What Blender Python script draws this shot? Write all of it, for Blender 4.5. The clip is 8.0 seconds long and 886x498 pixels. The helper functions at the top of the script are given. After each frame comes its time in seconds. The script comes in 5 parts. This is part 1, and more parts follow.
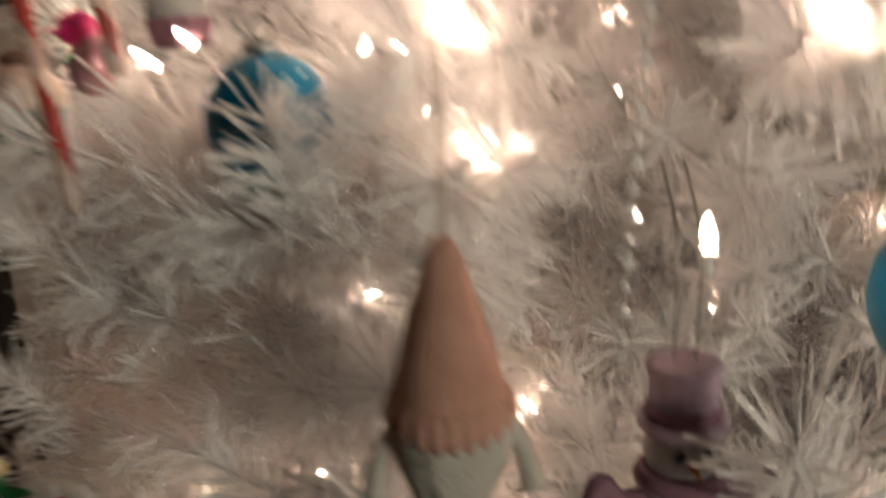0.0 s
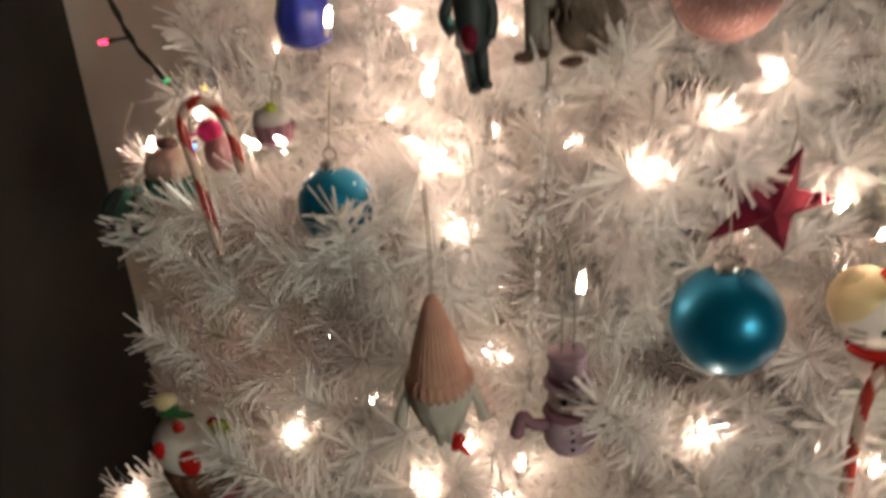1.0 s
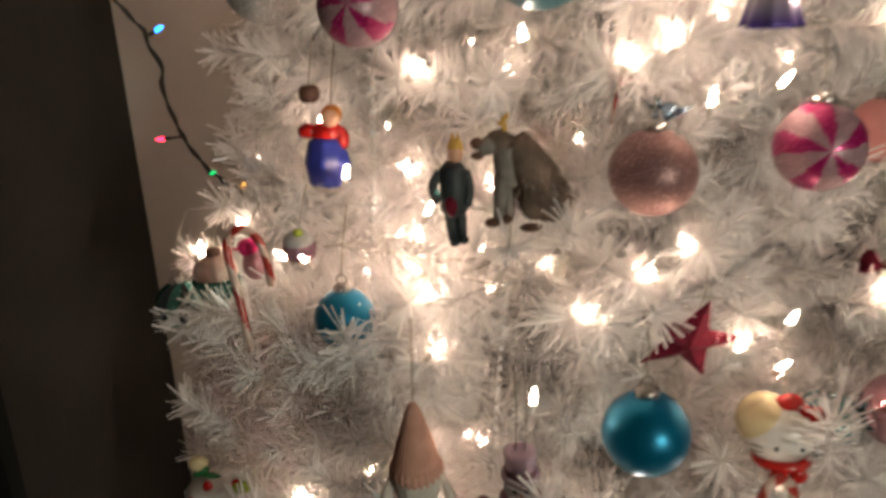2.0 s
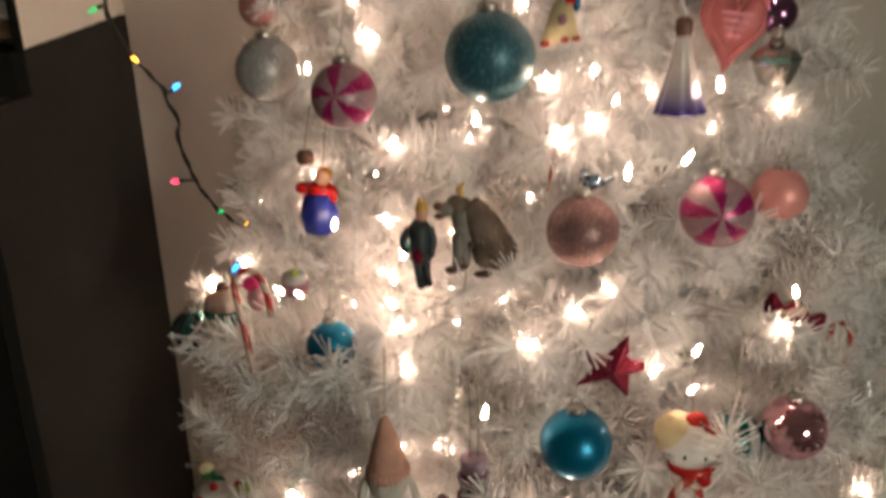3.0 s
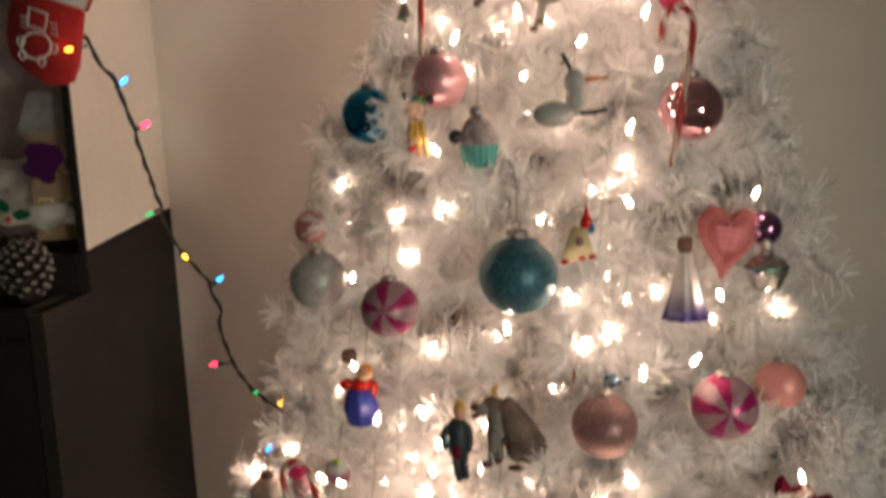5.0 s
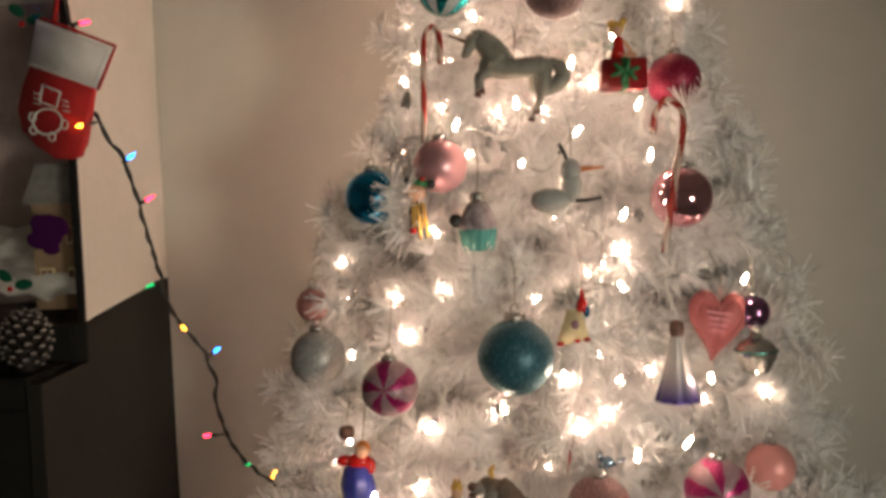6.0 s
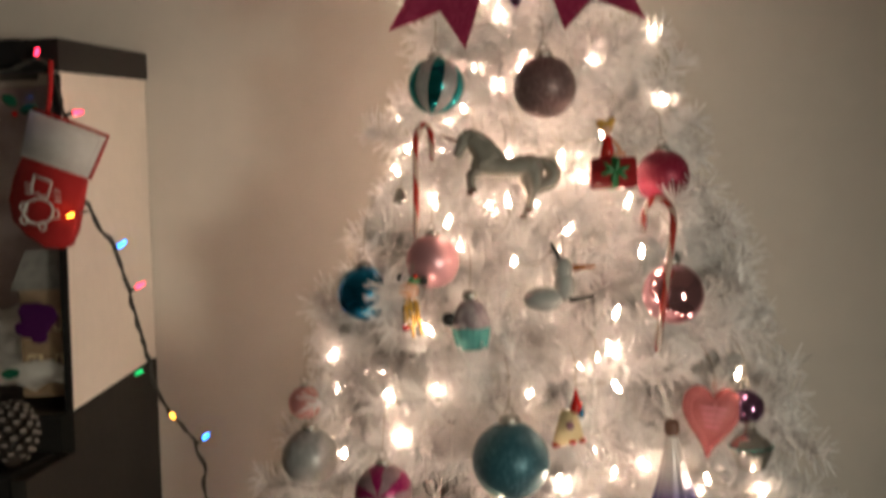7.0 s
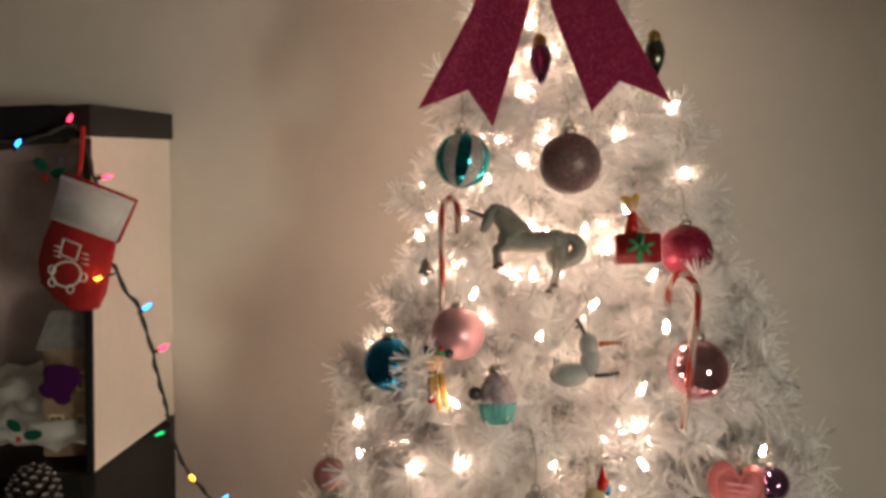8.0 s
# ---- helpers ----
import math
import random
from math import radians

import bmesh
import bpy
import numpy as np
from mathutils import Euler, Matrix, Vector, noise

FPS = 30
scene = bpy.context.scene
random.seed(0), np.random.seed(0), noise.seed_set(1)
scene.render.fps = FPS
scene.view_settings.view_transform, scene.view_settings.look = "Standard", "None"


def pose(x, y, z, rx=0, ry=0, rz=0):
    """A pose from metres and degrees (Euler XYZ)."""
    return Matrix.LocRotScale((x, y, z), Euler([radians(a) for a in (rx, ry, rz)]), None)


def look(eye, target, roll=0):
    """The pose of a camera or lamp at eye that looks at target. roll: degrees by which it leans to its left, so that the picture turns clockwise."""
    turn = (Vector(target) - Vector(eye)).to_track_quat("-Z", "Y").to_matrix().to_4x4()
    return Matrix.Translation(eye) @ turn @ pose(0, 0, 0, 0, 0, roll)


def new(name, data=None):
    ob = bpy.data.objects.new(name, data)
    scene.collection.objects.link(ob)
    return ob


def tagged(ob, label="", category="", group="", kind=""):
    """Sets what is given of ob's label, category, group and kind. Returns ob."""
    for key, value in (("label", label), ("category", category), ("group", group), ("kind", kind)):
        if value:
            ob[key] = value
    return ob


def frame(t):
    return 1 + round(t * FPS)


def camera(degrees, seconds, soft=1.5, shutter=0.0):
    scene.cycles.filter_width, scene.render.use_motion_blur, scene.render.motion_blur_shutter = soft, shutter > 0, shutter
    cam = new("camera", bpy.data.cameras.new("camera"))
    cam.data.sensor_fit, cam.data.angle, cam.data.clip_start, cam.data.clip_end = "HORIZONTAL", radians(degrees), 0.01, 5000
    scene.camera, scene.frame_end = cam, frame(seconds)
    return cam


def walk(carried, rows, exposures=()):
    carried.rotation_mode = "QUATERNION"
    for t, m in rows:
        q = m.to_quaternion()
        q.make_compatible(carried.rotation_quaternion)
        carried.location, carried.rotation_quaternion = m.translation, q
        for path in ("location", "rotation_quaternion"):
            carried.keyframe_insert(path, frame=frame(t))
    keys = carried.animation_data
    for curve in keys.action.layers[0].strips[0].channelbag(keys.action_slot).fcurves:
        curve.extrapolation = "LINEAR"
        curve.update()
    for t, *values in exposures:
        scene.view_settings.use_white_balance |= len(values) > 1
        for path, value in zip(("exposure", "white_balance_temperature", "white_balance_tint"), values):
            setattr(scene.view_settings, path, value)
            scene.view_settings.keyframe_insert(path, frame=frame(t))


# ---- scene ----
# ---------------------------------------------------------------- camera
cam = camera(56.24, 8.0, soft=3.4, shutter=0.9)
PATH = [
    (0.0, -0.054, -0.601, 1.002, 75.21, 2.79, -1.78),
    (0.1, -0.064, -0.617, 1.021, 74.73, 2.26, -1.66),
    (0.2, -0.069, -0.644, 1.047, 74.08, 2.16, -1.58),
    (0.3, -0.069, -0.677, 1.071, 74.08, 1.05, -1.18),
    (0.5, -0.047, -0.734, 1.110, 72.90, 3.25, 0.62),
    (0.7, -0.034, -0.766, 1.117, 71.30, 3.73, -0.50),
    (1.0, -0.022, -0.793, 1.140, 68.43, 4.66, 0.69),
    (1.5, -0.007, -0.839, 1.198, 70.22, 3.57, 2.35),
    (3.0, 0.057, -1.022, 1.307, 72.52, 2.14, 3.55),
    (3.5, 0.029, -1.066, 1.334, 75.40, 3.01, 3.03),
    (4.0, 0.019, -1.088, 1.342, 76.81, 2.56, 3.19),
    (4.5, 0.018, -1.095, 1.358, 79.16, 2.04, 3.89),
    (5.0, 0.030, -1.103, 1.386, 82.42, 2.90, 3.34),
    (6.5, 0.015, -1.133, 1.427, 88.12, 1.74, 2.18),
    (7.0, 0.015, -1.127, 1.463, 90.02, 2.33, 1.66),
    (7.5, 0.002, -1.141, 1.491, 92.64, 2.38, 2.85),
    (8.0, -0.005, -1.140, 1.501, 92.78, 1.78, 2.13),
]
walk(cam, [(t, pose(x, y, z, a, b, c)) for t, x, y, z, a, b, c in PATH],
     exposures=[(0.0, 0.0), (1.5, 0.06), (4.0, 0.04), (8.0, 0.18)])

# ---------------------------------------------------------------- light
BULB_GLOW = 122.0
world = bpy.data.worlds.new("night")
world.use_nodes = True
world.node_tree.nodes["Background"].inputs[0].default_value = (0.02, 0.018, 0.016, 1)
world.node_tree.nodes["Background"].inputs[1].default_value = 0.1
scene.world = world

# a shaded reading lamp in the room behind the viewer, to the right: it throws the tree's faint shadow on the wall
lamp = bpy.data.lights.new("reading_lamp_light", "SPOT")
lamp.energy, lamp.shadow_soft_size, lamp.color = 70.0, 0.16, (1.0, 0.93, 0.75)
lamp.spot_size, lamp.spot_blend = math.radians(70), 1.0
new("reading_lamp_light", lamp).matrix_world = look((1.12, -2.10, 1.15), (-0.33, 0.30, 1.22))

# ---------------------------------------------------------------- materials
def material(name, color, rough=0.5, metal=0.0, spec=0.5):
    m = bpy.data.materials.new(name)
    m.use_nodes = True
    b = m.node_tree.nodes["Principled BSDF"]
    b.inputs["Base Color"].default_value = (*color, 1)
    b.inputs["Roughness"].default_value = rough
    b.inputs["Metallic"].default_value = metal
    b.inputs["Specular IOR Level"].default_value = spec
    return m


def node(m, kind, **values):
    n = m.node_tree.nodes.new(kind)
    for k, v in values.items():
        n.inputs[k].default_value = v
    return n


def link(m, a, b):
    m.node_tree.links.new(a, b)


def bsdf(m):
    return m.node_tree.nodes["Principled BSDF"]


def mottle(m, scale, low, high, detail=4.0, bump=0.0, bump_scale=None):
    """Two scales of variation in colour, and fine relief."""
    co = node(m, "ShaderNodeTexCoord")
    big = node(m, "ShaderNodeTexNoise", Scale=scale, Detail=detail)
    fine = node(m, "ShaderNodeTexNoise", Scale=scale * 14, Detail=3.0)
    link(m, co.outputs["Object"], big.inputs["Vector"])
    link(m, co.outputs["Object"], fine.inputs["Vector"])
    add = m.node_tree.nodes.new("ShaderNodeMath")
    add.operation = "MULTIPLY_ADD"
    link(m, fine.outputs["Fac"], add.inputs[0])
    add.inputs[1].default_value = 0.35
    link(m, big.outputs["Fac"], add.inputs[2])
    ramp = m.node_tree.nodes.new("ShaderNodeValToRGB")
    ramp.color_ramp.elements[0].position, ramp.color_ramp.elements[1].position = 0.4, 0.95
    ramp.color_ramp.elements[0].color, ramp.color_ramp.elements[1].color = (*low, 1), (*high, 1)
    link(m, add.outputs[0], ramp.inputs[0])
    link(m, ramp.outputs[0], bsdf(m).inputs["Base Color"])
    if bump:
        tex = node(m, "ShaderNodeTexNoise", Scale=bump_scale or scale * 14, Detail=3.0)
        link(m, co.outputs["Object"], tex.inputs["Vector"])
        bp = node(m, "ShaderNodeBump", Strength=bump, Distance=0.002)
        link(m, tex.outputs["Fac"], bp.inputs["Height"])
        link(m, bp.outputs[0], bsdf(m).inputs["Normal"])
    return m


def glitter(name, color, metal=0.28, rough=0.42, flake=1000.0, bright=2.2):
    """Flakes of foil in lacquer: every flake has its own tilt; sparkle is painted as paler flakes."""
    m = material(name, color, rough, metal)
    co = node(m, "ShaderNodeTexCoord")
    cell = node(m, "ShaderNodeTexVoronoi", Scale=flake)
    link(m, co.outputs["Object"], cell.inputs["Vector"])
    sep = m.node_tree.nodes.new("ShaderNodeSeparateColor")
    link(m, cell.outputs["Color"], sep.inputs[0])
    ramp = m.node_tree.nodes.new("ShaderNodeValToRGB")
    dark = tuple(c * 0.88 for c in color)
    # glints put into the colour: the few palest flakes
    light = tuple(min(1, c * bright + 0.12) for c in color)
    ramp.color_ramp.elements[0].color = (*dark, 1)
    ramp.color_ramp.elements[1].position, ramp.color_ramp.elements[1].color = 0.98, (*light, 1)
    body = ramp.color_ramp.elements.new(0.86)
    body.color = (*(c * 1.12 for c in color), 1)
    link(m, sep.outputs[0], ramp.inputs[0])
    link(m, ramp.outputs[0], bsdf(m).inputs["Base Color"])
    bp = node(m, "ShaderNodeBump", Strength=0.7, Distance=0.0007)
    link(m, sep.outputs[1], bp.inputs["Height"])
    link(m, bp.outputs[0], bsdf(m).inputs["Normal"])
    return m


def chrome(name, color, rough=0.1):
    m = material(name, color, rough, 0.92)
    co = node(m, "ShaderNodeTexCoord")
    n = node(m, "ShaderNodeTexNoise", Scale=90.0, Detail=3.0)
    link(m, co.outputs["Object"], n.inputs["Vector"])
    mr = node(m, "ShaderNodeMapRange")
    mr.inputs["To Min"].default_value, mr.inputs["To Max"].default_value = rough * 0.7, rough * 1.5
    link(m, n.outputs["Fac"], mr.inputs["Value"])
    link(m, mr.outputs[0], bsdf(m).inputs["Roughness"])
    return m


def glow(name, color, strength):
    m = material(name, color, 0.3)
    bsdf(m).inputs["Emission Color"].default_value = (*color, 1)
    bsdf(m).inputs["Emission Strength"].default_value = strength
    return m


def needle_material():
    """White foil-like PVC strips: some light passes through each strip."""
    m = bpy.data.materials.new("white_tinsel")
    m.use_nodes = True
    b = bsdf(m)
    b.inputs["Roughness"].default_value = 0.22
    info = node(m, "ShaderNodeNewGeometry")
    ramp = m.node_tree.nodes.new("ShaderNodeValToRGB")
    ramp.color_ramp.elements[0].color, ramp.color_ramp.elements[1].color = (0.93, 0.92, 0.92, 1), (0.98, 0.97, 0.965, 1)
    link(m, info.outputs["Random Per Island"], ramp.inputs[0])
    link(m, ramp.outputs[0], b.inputs["Base Color"])
    tr = node(m, "ShaderNodeBsdfTranslucent")
    link(m, ramp.outputs[0], tr.inputs["Color"])
    mix = node(m, "ShaderNodeMixShader")
    mix.inputs[0].default_value = 0.5
    link(m, b.outputs[0], mix.inputs[1])
    link(m, tr.outputs[0], mix.inputs[2])
    link(m, mix.outputs[0], m.node_tree.nodes["Material Output"].inputs["Surface"])
    return m


TINSEL = needle_material()
WALL = mottle(material("wall_paint", (0.6, 0.55, 0.47), 0.75), 1.6, (0.545, 0.515, 0.468), (0.615, 0.582, 0.530), bump=0.25, bump_scale=160)
CEILING = mottle(material("ceiling_paint", (0.7, 0.68, 0.63), 0.85), 2.0, (0.66, 0.64, 0.6), (0.74, 0.72, 0.68), bump=0.4, bump_scale=90)
FLOOR = mottle(material("carpet", (0.2, 0.16, 0.12), 0.95), 8.0, (0.15, 0.12, 0.09), (0.26, 0.21, 0.16), bump=0.6, bump_scale=300)
BLACK = mottle(material("black_lacquer", (0.012, 0.012, 0.012), 0.5, 0.0, 0.25), 6.0, (0.008, 0.008, 0.008), (0.018, 0.017, 0.016), bump=0.1, bump_scale=60)
CHARCOAL = mottle(material("charcoal_paint", (0.035, 0.033, 0.028), 0.75, 0.0, 0.15), 5.0, (0.015, 0.0145, 0.0125), (0.024, 0.022, 0.019), bump=0.2, bump_scale=120)
PANEL = mottle(material("white_panel", (0.7, 0.66, 0.59), 0.5), 4.0, (0.64, 0.60, 0.54), (0.76, 0.71, 0.64), bump=0.1)
CORD = material("dark_green_cord", (0.018, 0.017, 0.012), 0.45)
WIRE = material("steel_wire", (0.35, 0.33, 0.3), 0.35, 1.0)
THREAD = material("thread", (0.45, 0.4, 0.33), 0.8)
CAP = chrome("silver_cap", (0.55, 0.53, 0.5), 0.25)
GOLD_CAP = chrome("brass_cap", (0.45, 0.32, 0.12), 0.3)
BARK = mottle(material("white_pole", (0.7, 0.69, 0.66), 0.6), 12.0, (0.6, 0.59, 0.56), (0.75, 0.74, 0.72))
TEAL_G = glitter("teal_glitter", (0.030, 0.122, 0.158))
SILVER_G = glitter("silver_glitter", (0.36, 0.365, 0.36))
ROSE_G = glitter("rose_glitter", (0.25, 0.135, 0.128))
BROWN_G = glitter("mauve_brown_glitter", (0.17, 0.105, 0.10))
CRIMSON_G = glitter("crimson_glitter", (0.25, 0.006, 0.038), bright=1.7)
BOW_G = glitter("raspberry_glitter", (0.32, 0.016, 0.075), metal=0.2, rough=0.45, flake=1100.0, bright=2.4)
BLUE_M = chrome("turquoise_metallic", (0.0, 0.165, 0.30), 0.30)
BLUE_C = chrome("blue_chrome", (0.01, 0.22, 0.42), 0.16)
PINK_C = chrome("pink_chrome", (0.70, 0.39, 0.44), 0.07)
PINK_P = chrome("pink_pearl", (0.62, 0.34, 0.37), 0.34)
CORAL_P = chrome("coral_pearl", (0.66, 0.29, 0.27), 0.4)
for satin, sheen in ((CORAL_P, 0.3), (PINK_P, 0.6), (BLUE_M, 0.55)):
    bsdf(satin).inputs["Metallic"].default_value = sheen
TEAL_C = chrome("teal_chrome", (0.01, 0.30, 0.31), 0.10)
MINT_C = chrome("mint_chrome", (0.12, 0.40, 0.36), 0.12)
SILVER_C = chrome("silver_chrome", (0.62, 0.60, 0.56), 0.10)
LILAC_C = chrome("lilac_chrome", (0.26, 0.13, 0.25), 0.12)
MAGENTA = glitter("magenta_lacquer", (0.34, 0.004, 0.11), metal=0.3, rough=0.3)
CANDY_W = glitter("candy_pink_white", (0.36, 0.22, 0.25), metal=0.15, rough=0.4, bright=1.4)
CANE_R = mottle(material("cane_red", (0.42, 0.03, 0.025), 0.25), 60.0, (0.26, 0.025, 0.02), (0.40, 0.05, 0.035))
CANE_W = mottle(material("cane_white", (0.7, 0.62, 0.55), 0.25), 60.0, (0.42, 0.30, 0.25), (0.55, 0.44, 0.38))
RED = mottle(material("red_felt", (0.42, 0.012, 0.012), 0.9), 30.0, (0.34, 0.008, 0.01), (0.5, 0.02, 0.02), bump=0.5, bump_scale=700)
RED_L = material("red_lacquer", (0.45, 0.015, 0.012), 0.25)
DARK_RED = mottle(material("dark_red_glitter", (0.25, 0.005, 0.02), 0.7, 0.0, 0.2), 200.0, (0.06, 0.0015, 0.008), (0.17, 0.005, 0.026))
WHITE_F = mottle(material("white_plush", (0.75, 0.73, 0.7), 0.95), 40.0, (0.66, 0.64, 0.61), (0.8, 0.78, 0.76), bump=0.6, bump_scale=600)
WHITE_L = material("white_lacquer", (0.75, 0.72, 0.68), 0.25)
CREAM = material("cream", (0.62, 0.52, 0.30), 0.5)
KNIT = mottle(material("dusty_pink_knit", (0.55, 0.30, 0.23), 0.9), 60.0, (0.47, 0.25, 0.19), (0.62, 0.36, 0.28), bump=0.5, bump_scale=900)
BEARD = mottle(material("cream_beard", (0.66, 0.62, 0.53), 0.95), 50.0, (0.48, 0.45, 0.40), (0.66, 0.63, 0.57), bump=0.7, bump_scale=700)
LILAC = mottle(material("lilac_wool", (0.33, 0.22, 0.33), 0.8), 60.0, (0.36, 0.25, 0.34), (0.54, 0.42, 0.50), bump=0.4, bump_scale=600)
PLUM = mottle(material("plum_wool", (0.16, 0.06, 0.10), 0.85), 60.0, (0.17, 0.08, 0.11), (0.30, 0.16, 0.20))
GREYW = mottle(material("grey_white_wool", (0.5, 0.46, 0.45), 0.9), 60.0, (0.42, 0.38, 0.38), (0.58, 0.54, 0.52))
BLUE_D = mottle(material("royal_blue", (0.02, 0.035, 0.28), 0.4), 50.0, (0.012, 0.02, 0.2), (0.03, 0.05, 0.36))
ORANGE = material("orange_paint", (0.6, 0.2, 0.03), 0.5)
YELLOW = material("straw_yellow", (0.65, 0.40, 0.08), 0.5)
SKIN = material("peach_paint", (0.65, 0.38, 0.25), 0.5)
NAVY = mottle(material("dark_slate", (0.02, 0.03, 0.035), 0.6), 60.0, (0.014, 0.02, 0.024), (0.035, 0.05, 0.055))
FUR = mottle(material("grey_brown_fur", (0.09, 0.065, 0.045), 0.85), 70.0, (0.085, 0.058, 0.042), (0.21, 0.155, 0.12), bump=0.6, bump_scale=500)
UNI = mottle(material("stone_grey_glitter", (0.36, 0.35, 0.30), 0.45), 70.0, (0.20, 0.19, 0.16), (0.32, 0.305, 0.265), bump=0.3, bump_scale=500)
PALE = mottle(material("pale_grey_felt", (0.5, 0.51, 0.48), 0.8), 60.0, (0.32, 0.33, 0.315), (0.45, 0.46, 0.44), bump=0.3, bump_scale=500)
MINT = material("mint_glaze", (0.13, 0.42, 0.38), 0.2)
ICING = mottle(material("mottled_icing", (0.35, 0.24, 0.26), 0.35), 120.0, (0.16, 0.09, 0.12), (0.62, 0.55, 0.55))
GREEN = material("leaf_green", (0.02, 0.16, 0.05), 0.4)
LIME = material("lime_green", (0.33, 0.42, 0.04), 0.4)
BROWN = mottle(material("cocoa_brown", (0.10, 0.05, 0.03), 0.5), 80.0, (0.07, 0.03, 0.02), (0.16, 0.08, 0.05))
PINK = material("pink_paint", (0.6, 0.16, 0.22), 0.4)
HOT_PINK = material("hot_pink", (0.75, 0.03, 0.2), 0.4)
HEART = mottle(material("salmon_pink_clay", (0.52, 0.16, 0.14), 0.55), 30.0, (0.40, 0.10, 0.105), (0.52, 0.17, 0.165), bump=0.2)
PURPLE = material("purple_gel", (0.055, 0.008, 0.07), 0.15)
GREEN_GEL = material("green_gel", (0.01, 0.09, 0.05), 0.15)
BLACK_P = material("black_plastic", (0.015, 0.015, 0.015), 0.4)
CONE_M = mottle(material("pine_cone_scale", (0.02, 0.014, 0.011), 0.6), 60.0, (0.010, 0.007, 0.006), (0.032, 0.022, 0.017))
CONE_TIP = mottle(material("frosted_scale_tip", (0.42, 0.40, 0.37), 0.6), 150.0, (0.08, 0.07, 0.065), (0.36, 0.33, 0.30))
BULB = glow("warm_white_bulb", (1.0, 0.70, 0.515), BULB_GLOW)
TINT = {"red": glow("red_bulb", (1.0, 0.02, 0.06), 8.0), "blue": glow("blue_bulb", (0.02, 0.22, 1.0), 8.0),
        "green": glow("green_bulb", (0.01, 0.6, 0.16), 1.3), "amber": glow("amber_bulb", (1.0, 0.36, 0.03), 8.0)}


def fade_material(name, low, high, z0, z1, rough=0.3, metal=0.3):
    m = material(name, low, rough, metal)
    co = node(m, "ShaderNodeTexCoord")
    sep = node(m, "ShaderNodeSeparateXYZ")
    link(m, co.outputs["Object"], sep.inputs[0])
    mr = node(m, "ShaderNodeMapRange")
    mr.inputs["From Min"].default_value, mr.inputs["From Max"].default_value = z0, z1
    link(m, sep.outputs["Z"], mr.inputs["Value"])
    ramp = m.node_tree.nodes.new("ShaderNodeValToRGB")
    ramp.color_ramp.elements[0].color, ramp.color_ramp.elements[1].color = (*low, 1), (*high, 1)
    link(m, mr.outputs[0], ramp.inputs[0])
    link(m, ramp.outputs[0], bsdf(m).inputs["Base Color"])
    return m


# ---------------------------------------------------------------- mesh helpers
def to_mesh(name, bm, mats, smooth=True):
    me = bpy.data.meshes.new(name)
    bmesh.ops.recalc_face_normals(bm, faces=bm.faces)
    bm.to_mesh(me)
    bm.free()
    for m in (mats if isinstance(mats, (list, tuple)) else [mats]):
        me.materials.append(m)
    if smooth:
        me.polygons.foreach_set("use_smooth", [True] * len(me.polygons))
    return me


def part(name, bm, mats, parent, label="", smooth=True):
    ob = new(name, to_mesh(name, bm, mats, smooth))
    ob.parent = parent
    if label:
        tagged(ob, label)
    return ob


def thing(name, at, label, category, group="", turn=(0, 0, 0)):
    ob = new(name)
    ob.empty_display_size = 0.02
    ob.matrix_world = pose(*at, *turn)
    return tagged(ob, label, category, group)


def ball(bm, c, r, mi=0, seg=24, rings=16, m=None):
    r = (r, r, r) if isinstance(r, (int, float)) else r
    got = bmesh.ops.create_uvsphere(bm, u_segments=seg, v_segments=rings, radius=1.0)
    mat = Matrix.Translation(c) @ (m or Matrix()) @ Matrix.Diagonal((*r, 1))
    bmesh.ops.transform(bm, matrix=mat, verts=got["verts"])
    for f in {f for v in got["verts"] for f in v.link_faces}:
        f.material_index = mi
    return got["verts"]


def rod(bm, p, q, r0, r1, mi=0, seg=10):
    p, q = Vector(p), Vector(q)
    d = q - p
    got = bmesh.ops.create_cone(bm, cap_ends=True, segments=seg, radius1=r0, radius2=max(r1, 1e-5), depth=d.length)
    bmesh.ops.transform(bm, matrix=Matrix.Translation((p + q) / 2) @ d.to_track_quat("Z", "Y").to_matrix().to_4x4(), verts=got["verts"])
    for f in {f for v in got["verts"] for f in v.link_faces}:
        f.material_index = mi


def box(bm, lo, hi, mi=0, bevel=0.0):
    got = bmesh.ops.create_cube(bm, size=1.0)
    c, s = (Vector(lo) + Vector(hi)) / 2, Vector(hi) - Vector(lo)
    bmesh.ops.transform(bm, matrix=Matrix.Translation(c) @ Matrix.Diagonal((*s, 1)), verts=got["verts"])
    faces = {f for v in got["verts"] for f in v.link_faces}
    for f in faces:
        f.material_index = mi
    if bevel:
        bmesh.ops.bevel(bm, geom=list({e for f in faces for e in f.edges}), offset=bevel, segments=2, affect="EDGES")


